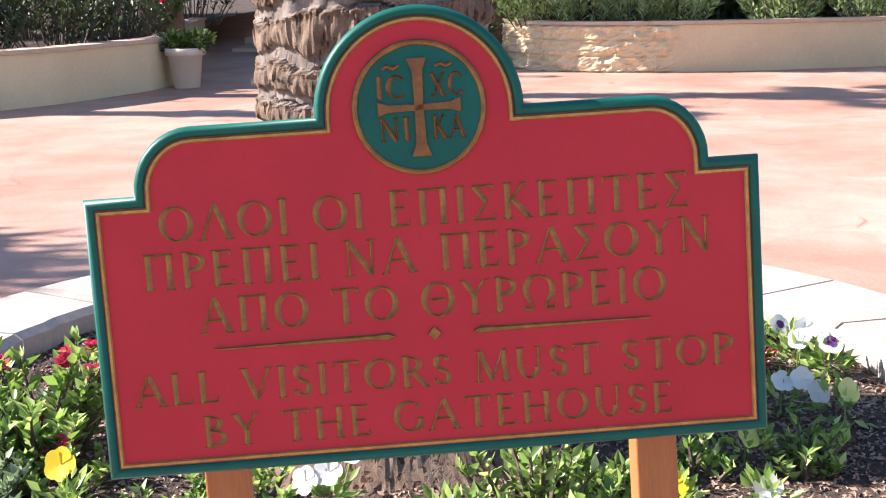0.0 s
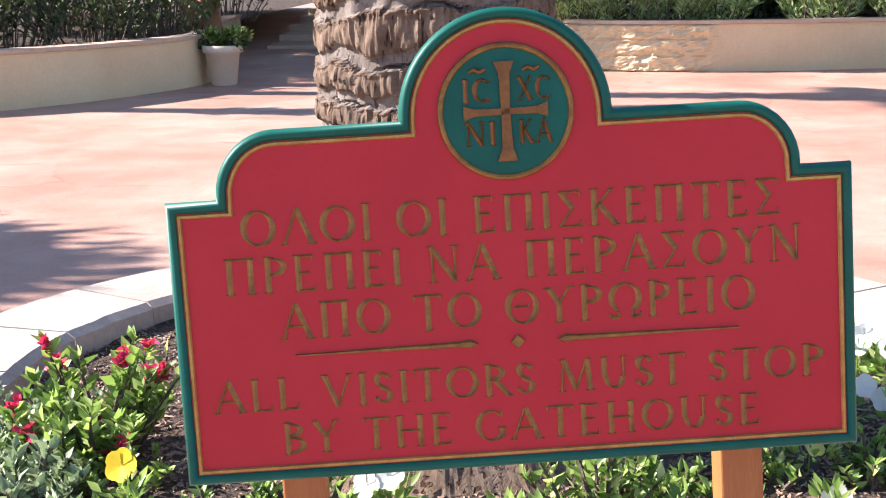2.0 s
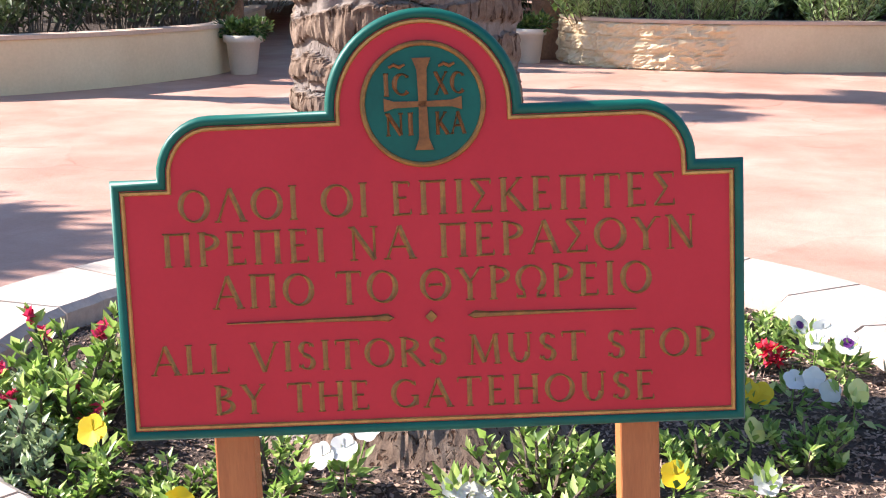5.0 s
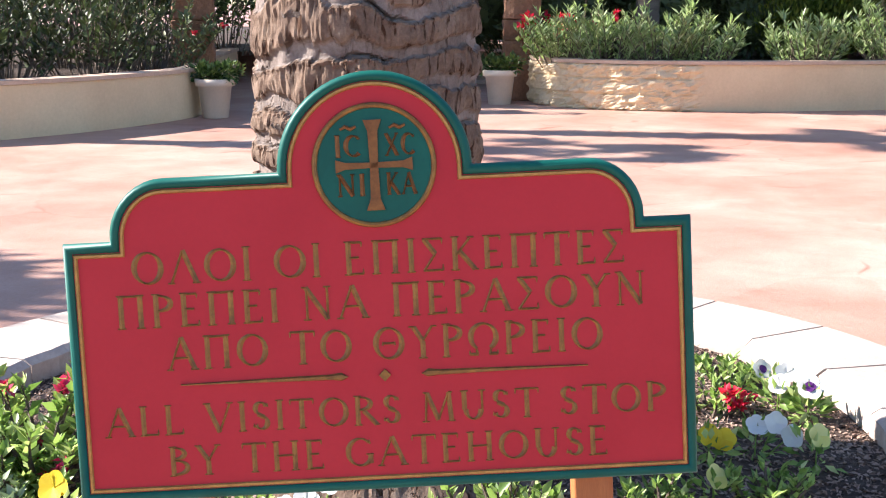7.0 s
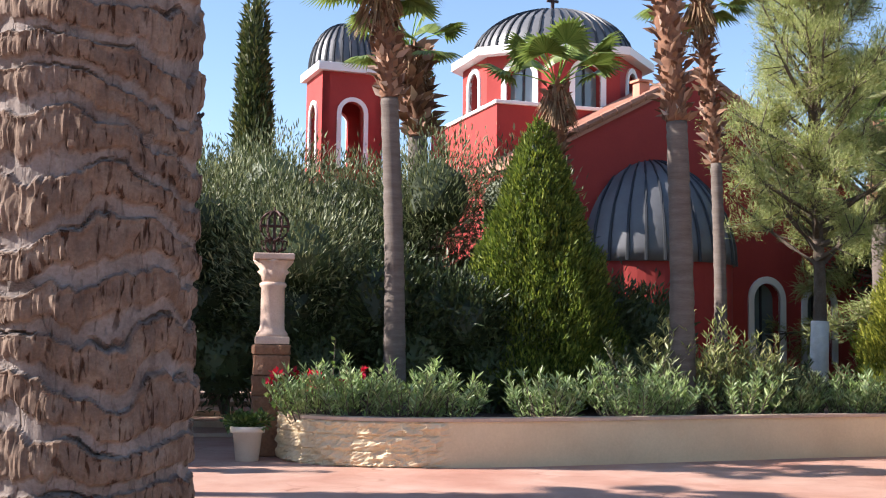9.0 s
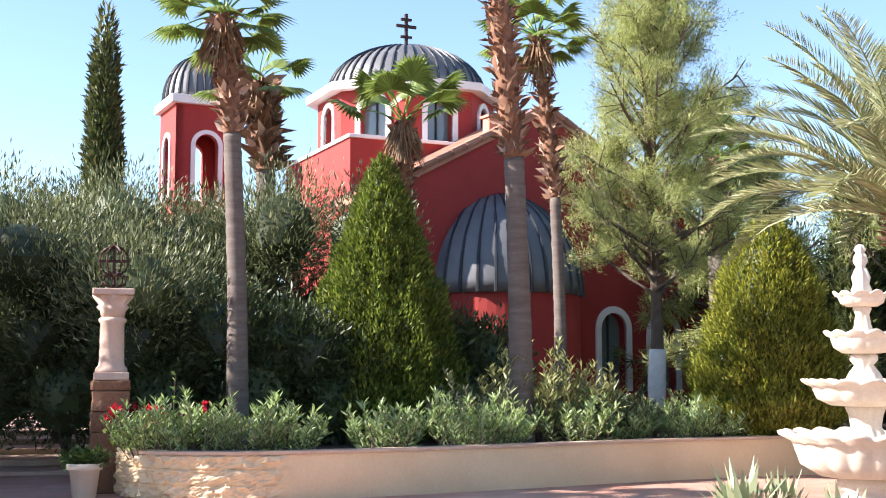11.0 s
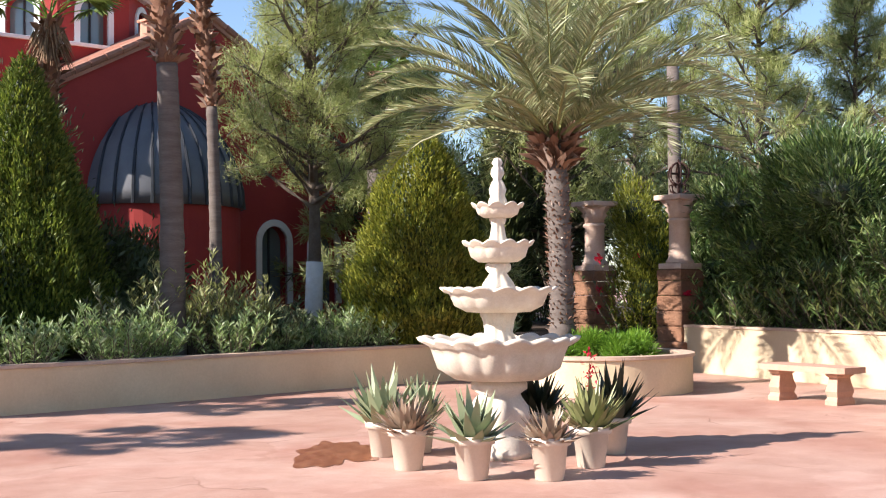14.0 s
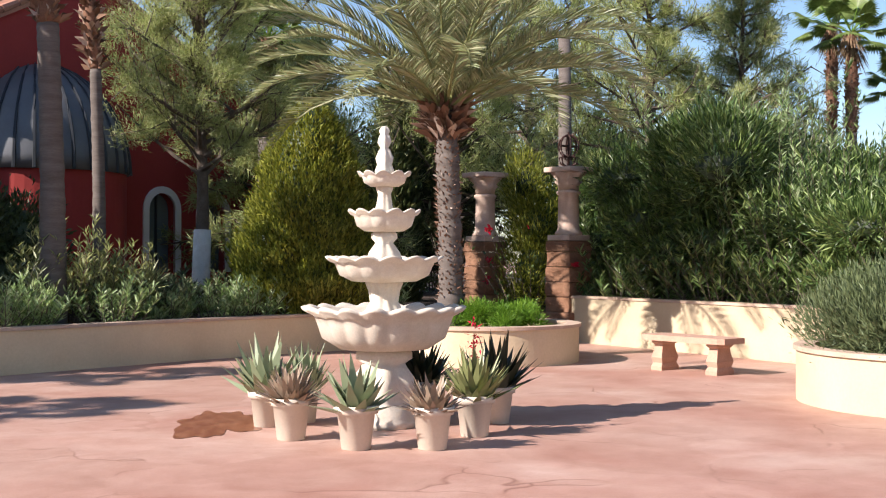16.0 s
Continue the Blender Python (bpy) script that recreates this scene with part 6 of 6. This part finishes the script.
def pansy(x, y, petals, eye, label, blooms=((0, 0, 0.13),), leaves=40, r=0.034, h=0.09):
    z = soil_height(x, y)
    t = thing("pansy", (x, y, z), label, "pansy", "pansies in the bed")
    P, D = clumps(leaves, [(0, 0, h * 0.5)], [(0.06, 0.06, h * 0.6)], 0.1)
    part("leaves", blades("leaves", P, D + np.array([0, 0, 0.5]), 0.045, 0.02), L_BED, t)
    for i, (bx, by, bz) in enumerate(blooms):
        v, f = tube([(bx * 0.3, by * 0.3, 0), (bx, by, bz)], [0.0025, 0.002], 5)
        part("stem", raw("stem", v, f), L_BED, t)
        b = part("blossom", petal_disc(5, r, 0.15, i + x), petals, t)
        b.matrix_basis = pose(bx, by - 0.006, bz, 62 + 20 * rng.normal() * 0.4, 0, 25 * rng.normal())
        if eye:
            e = part("eye", petal_disc(3, r * 0.42, 0.1, i), eye, b)
            e.location = (0, 0.0, 0.009)
    return t


def bedding(x, y, h, r, material, label, shoots=16, leaf=0.036, width=0.42, per=18, flowers=None, group="bed plants"):
    return shoots_bush("bedding_plant", (x, y, soil_height(x, y)), (r, r), h, shoots, material, label, leaf, width, per, group, 0.7, "bedding plant", 0.3, flowers)


bedding(-0.93, 2.98, 0.34, 0.16, L_BED, "leafy zinnia bush with crimson blossom", 34, 0.05, 0.45, 26, (F_PINK, 9, 0.03), "zinnias")
bedding(-1.0, 2.86, 0.22, 0.14, L_BED, "leafy zinnia bush with crimson blossom", 20, 0.048, 0.45, 22, (F_PINK, 4, 0.03), "zinnias")
bedding(-1.10, 3.05, 0.20, 0.15, L_SILVER, "silvery green feathery bedding plant", 34, 0.036, 0.45, 26)
bedding(-1.0, 2.66, 0.17, 0.14, L_SILVER, "silvery green feathery bedding plant", 30, 0.036, 0.45, 24)
bedding(-0.98, 2.60, 0.16, 0.13, L_SILVER, "silvery green feathery bedding plant", 28, 0.036, 0.45, 24)
bedding(-0.84, 2.78, 0.16, 0.12, L_BED, "low green bedding plant", 18)
bedding(-0.80, 2.55, 0.12, 0.10, L_BED, "low green bedding plant", 14)
bedding(-0.55, 2.55, 0.13, 0.10, L_BED, "low green bedding plant", 16)
bedding(-0.36, 2.62, 0.19, 0.11, L_BED, "upright green bedding plant", 20)
bedding(-0.34, 2.42, 0.13, 0.09, L_BED, "low green bedding plant", 14)
bedding(0.28, 2.56, 0.24, 0.12, L_BED, "upright light green bedding plant", 34, 0.042)
bedding(0.45, 2.68, 0.13, 0.08, L_BED, "shaded green bedding plant", 18)
bedding(0.66, 2.80, 0.13, 0.08, L_BED, "shaded green bedding plant", 18)
bedding(0.93, 2.84, 0.17, 0.09, L_BED, "shaded green bedding plant", 20)
bedding(1.06, 3.84, 0.12, 0.08, L_BED, "light green seedling by the kerb", 12)
bedding(1.03, 3.99, 0.11, 0.08, L_BED, "light green seedling by the kerb", 12)
bedding(0.93, 3.58, 0.15, 0.09, L_BED, "red flowering bedding plant", 14, flowers=(F_RED, 7, 0.03))
pansy(-0.77, 2.62, F_YELLOW, None, "bright yellow pansy in the bed", ((0, 0, 0.13),), r=0.04)
pansy(-0.50, 2.36, F_YELLOW, None, "orange-yellow pansy in the bed", ((0, 0, 0.09),))
pansy(-0.18, 2.60, F_WHITE, None, "white pansy in leaves", ((0, 0, 0.11), (0.05, 0.05, 0.14), (-0.05, 0, 0.09)))
pansy(0.08, 2.52, F_WHITE, None, "white pansy in leaves", ((0, 0, 0.06), (0.06, 0, 0.05)))
pansy(0.57, 2.56, F_YELLOW, None, "yellow pansy by the post", ((0, 0, 0.09),))
pansy(1.13, 3.57, F_WHITE, None, "white pansy on bare mulch", ((0, 0, 0.10), (0.03, 0.05, 0.12)))
pansy(1.21, 3.52, F_WHITE, F_PURPLE, "white pansy with a purple eye", ((0, 0, 0.11),), 90, 0.042)
pansy(1.14, 3.72, F_WHITE, F_PURPLE, "white pansy with a purple eye", ((-0.03, 0, 0.10),), 50)
pansy(0.98, 3.20, F_WHITE, None, "ruffled white pansy in the bed", ((0, 0, 0.09), (0.05, 0, 0.10), (0.09, -0.02, 0.07)))
pansy(1.12, 3.10, F_PALE, None, "pale yellow pansy in the bed", ((0, 0, 0.10),))
pansy(0.80, 2.86, F_PALE, None, "pale yellow pansy in the bed", ((0.0, 0, 0.08),))
pansy(0.84, 3.14, F_YELLOW, None, "small yellow pansy in the bed", ((0.0, 0, 0.08), (0.04, 0, 0.07)))
pansy(0.78, 2.58, F_WHITE, None, "white pansy in the shade", ((0.0, 0, 0.07),))
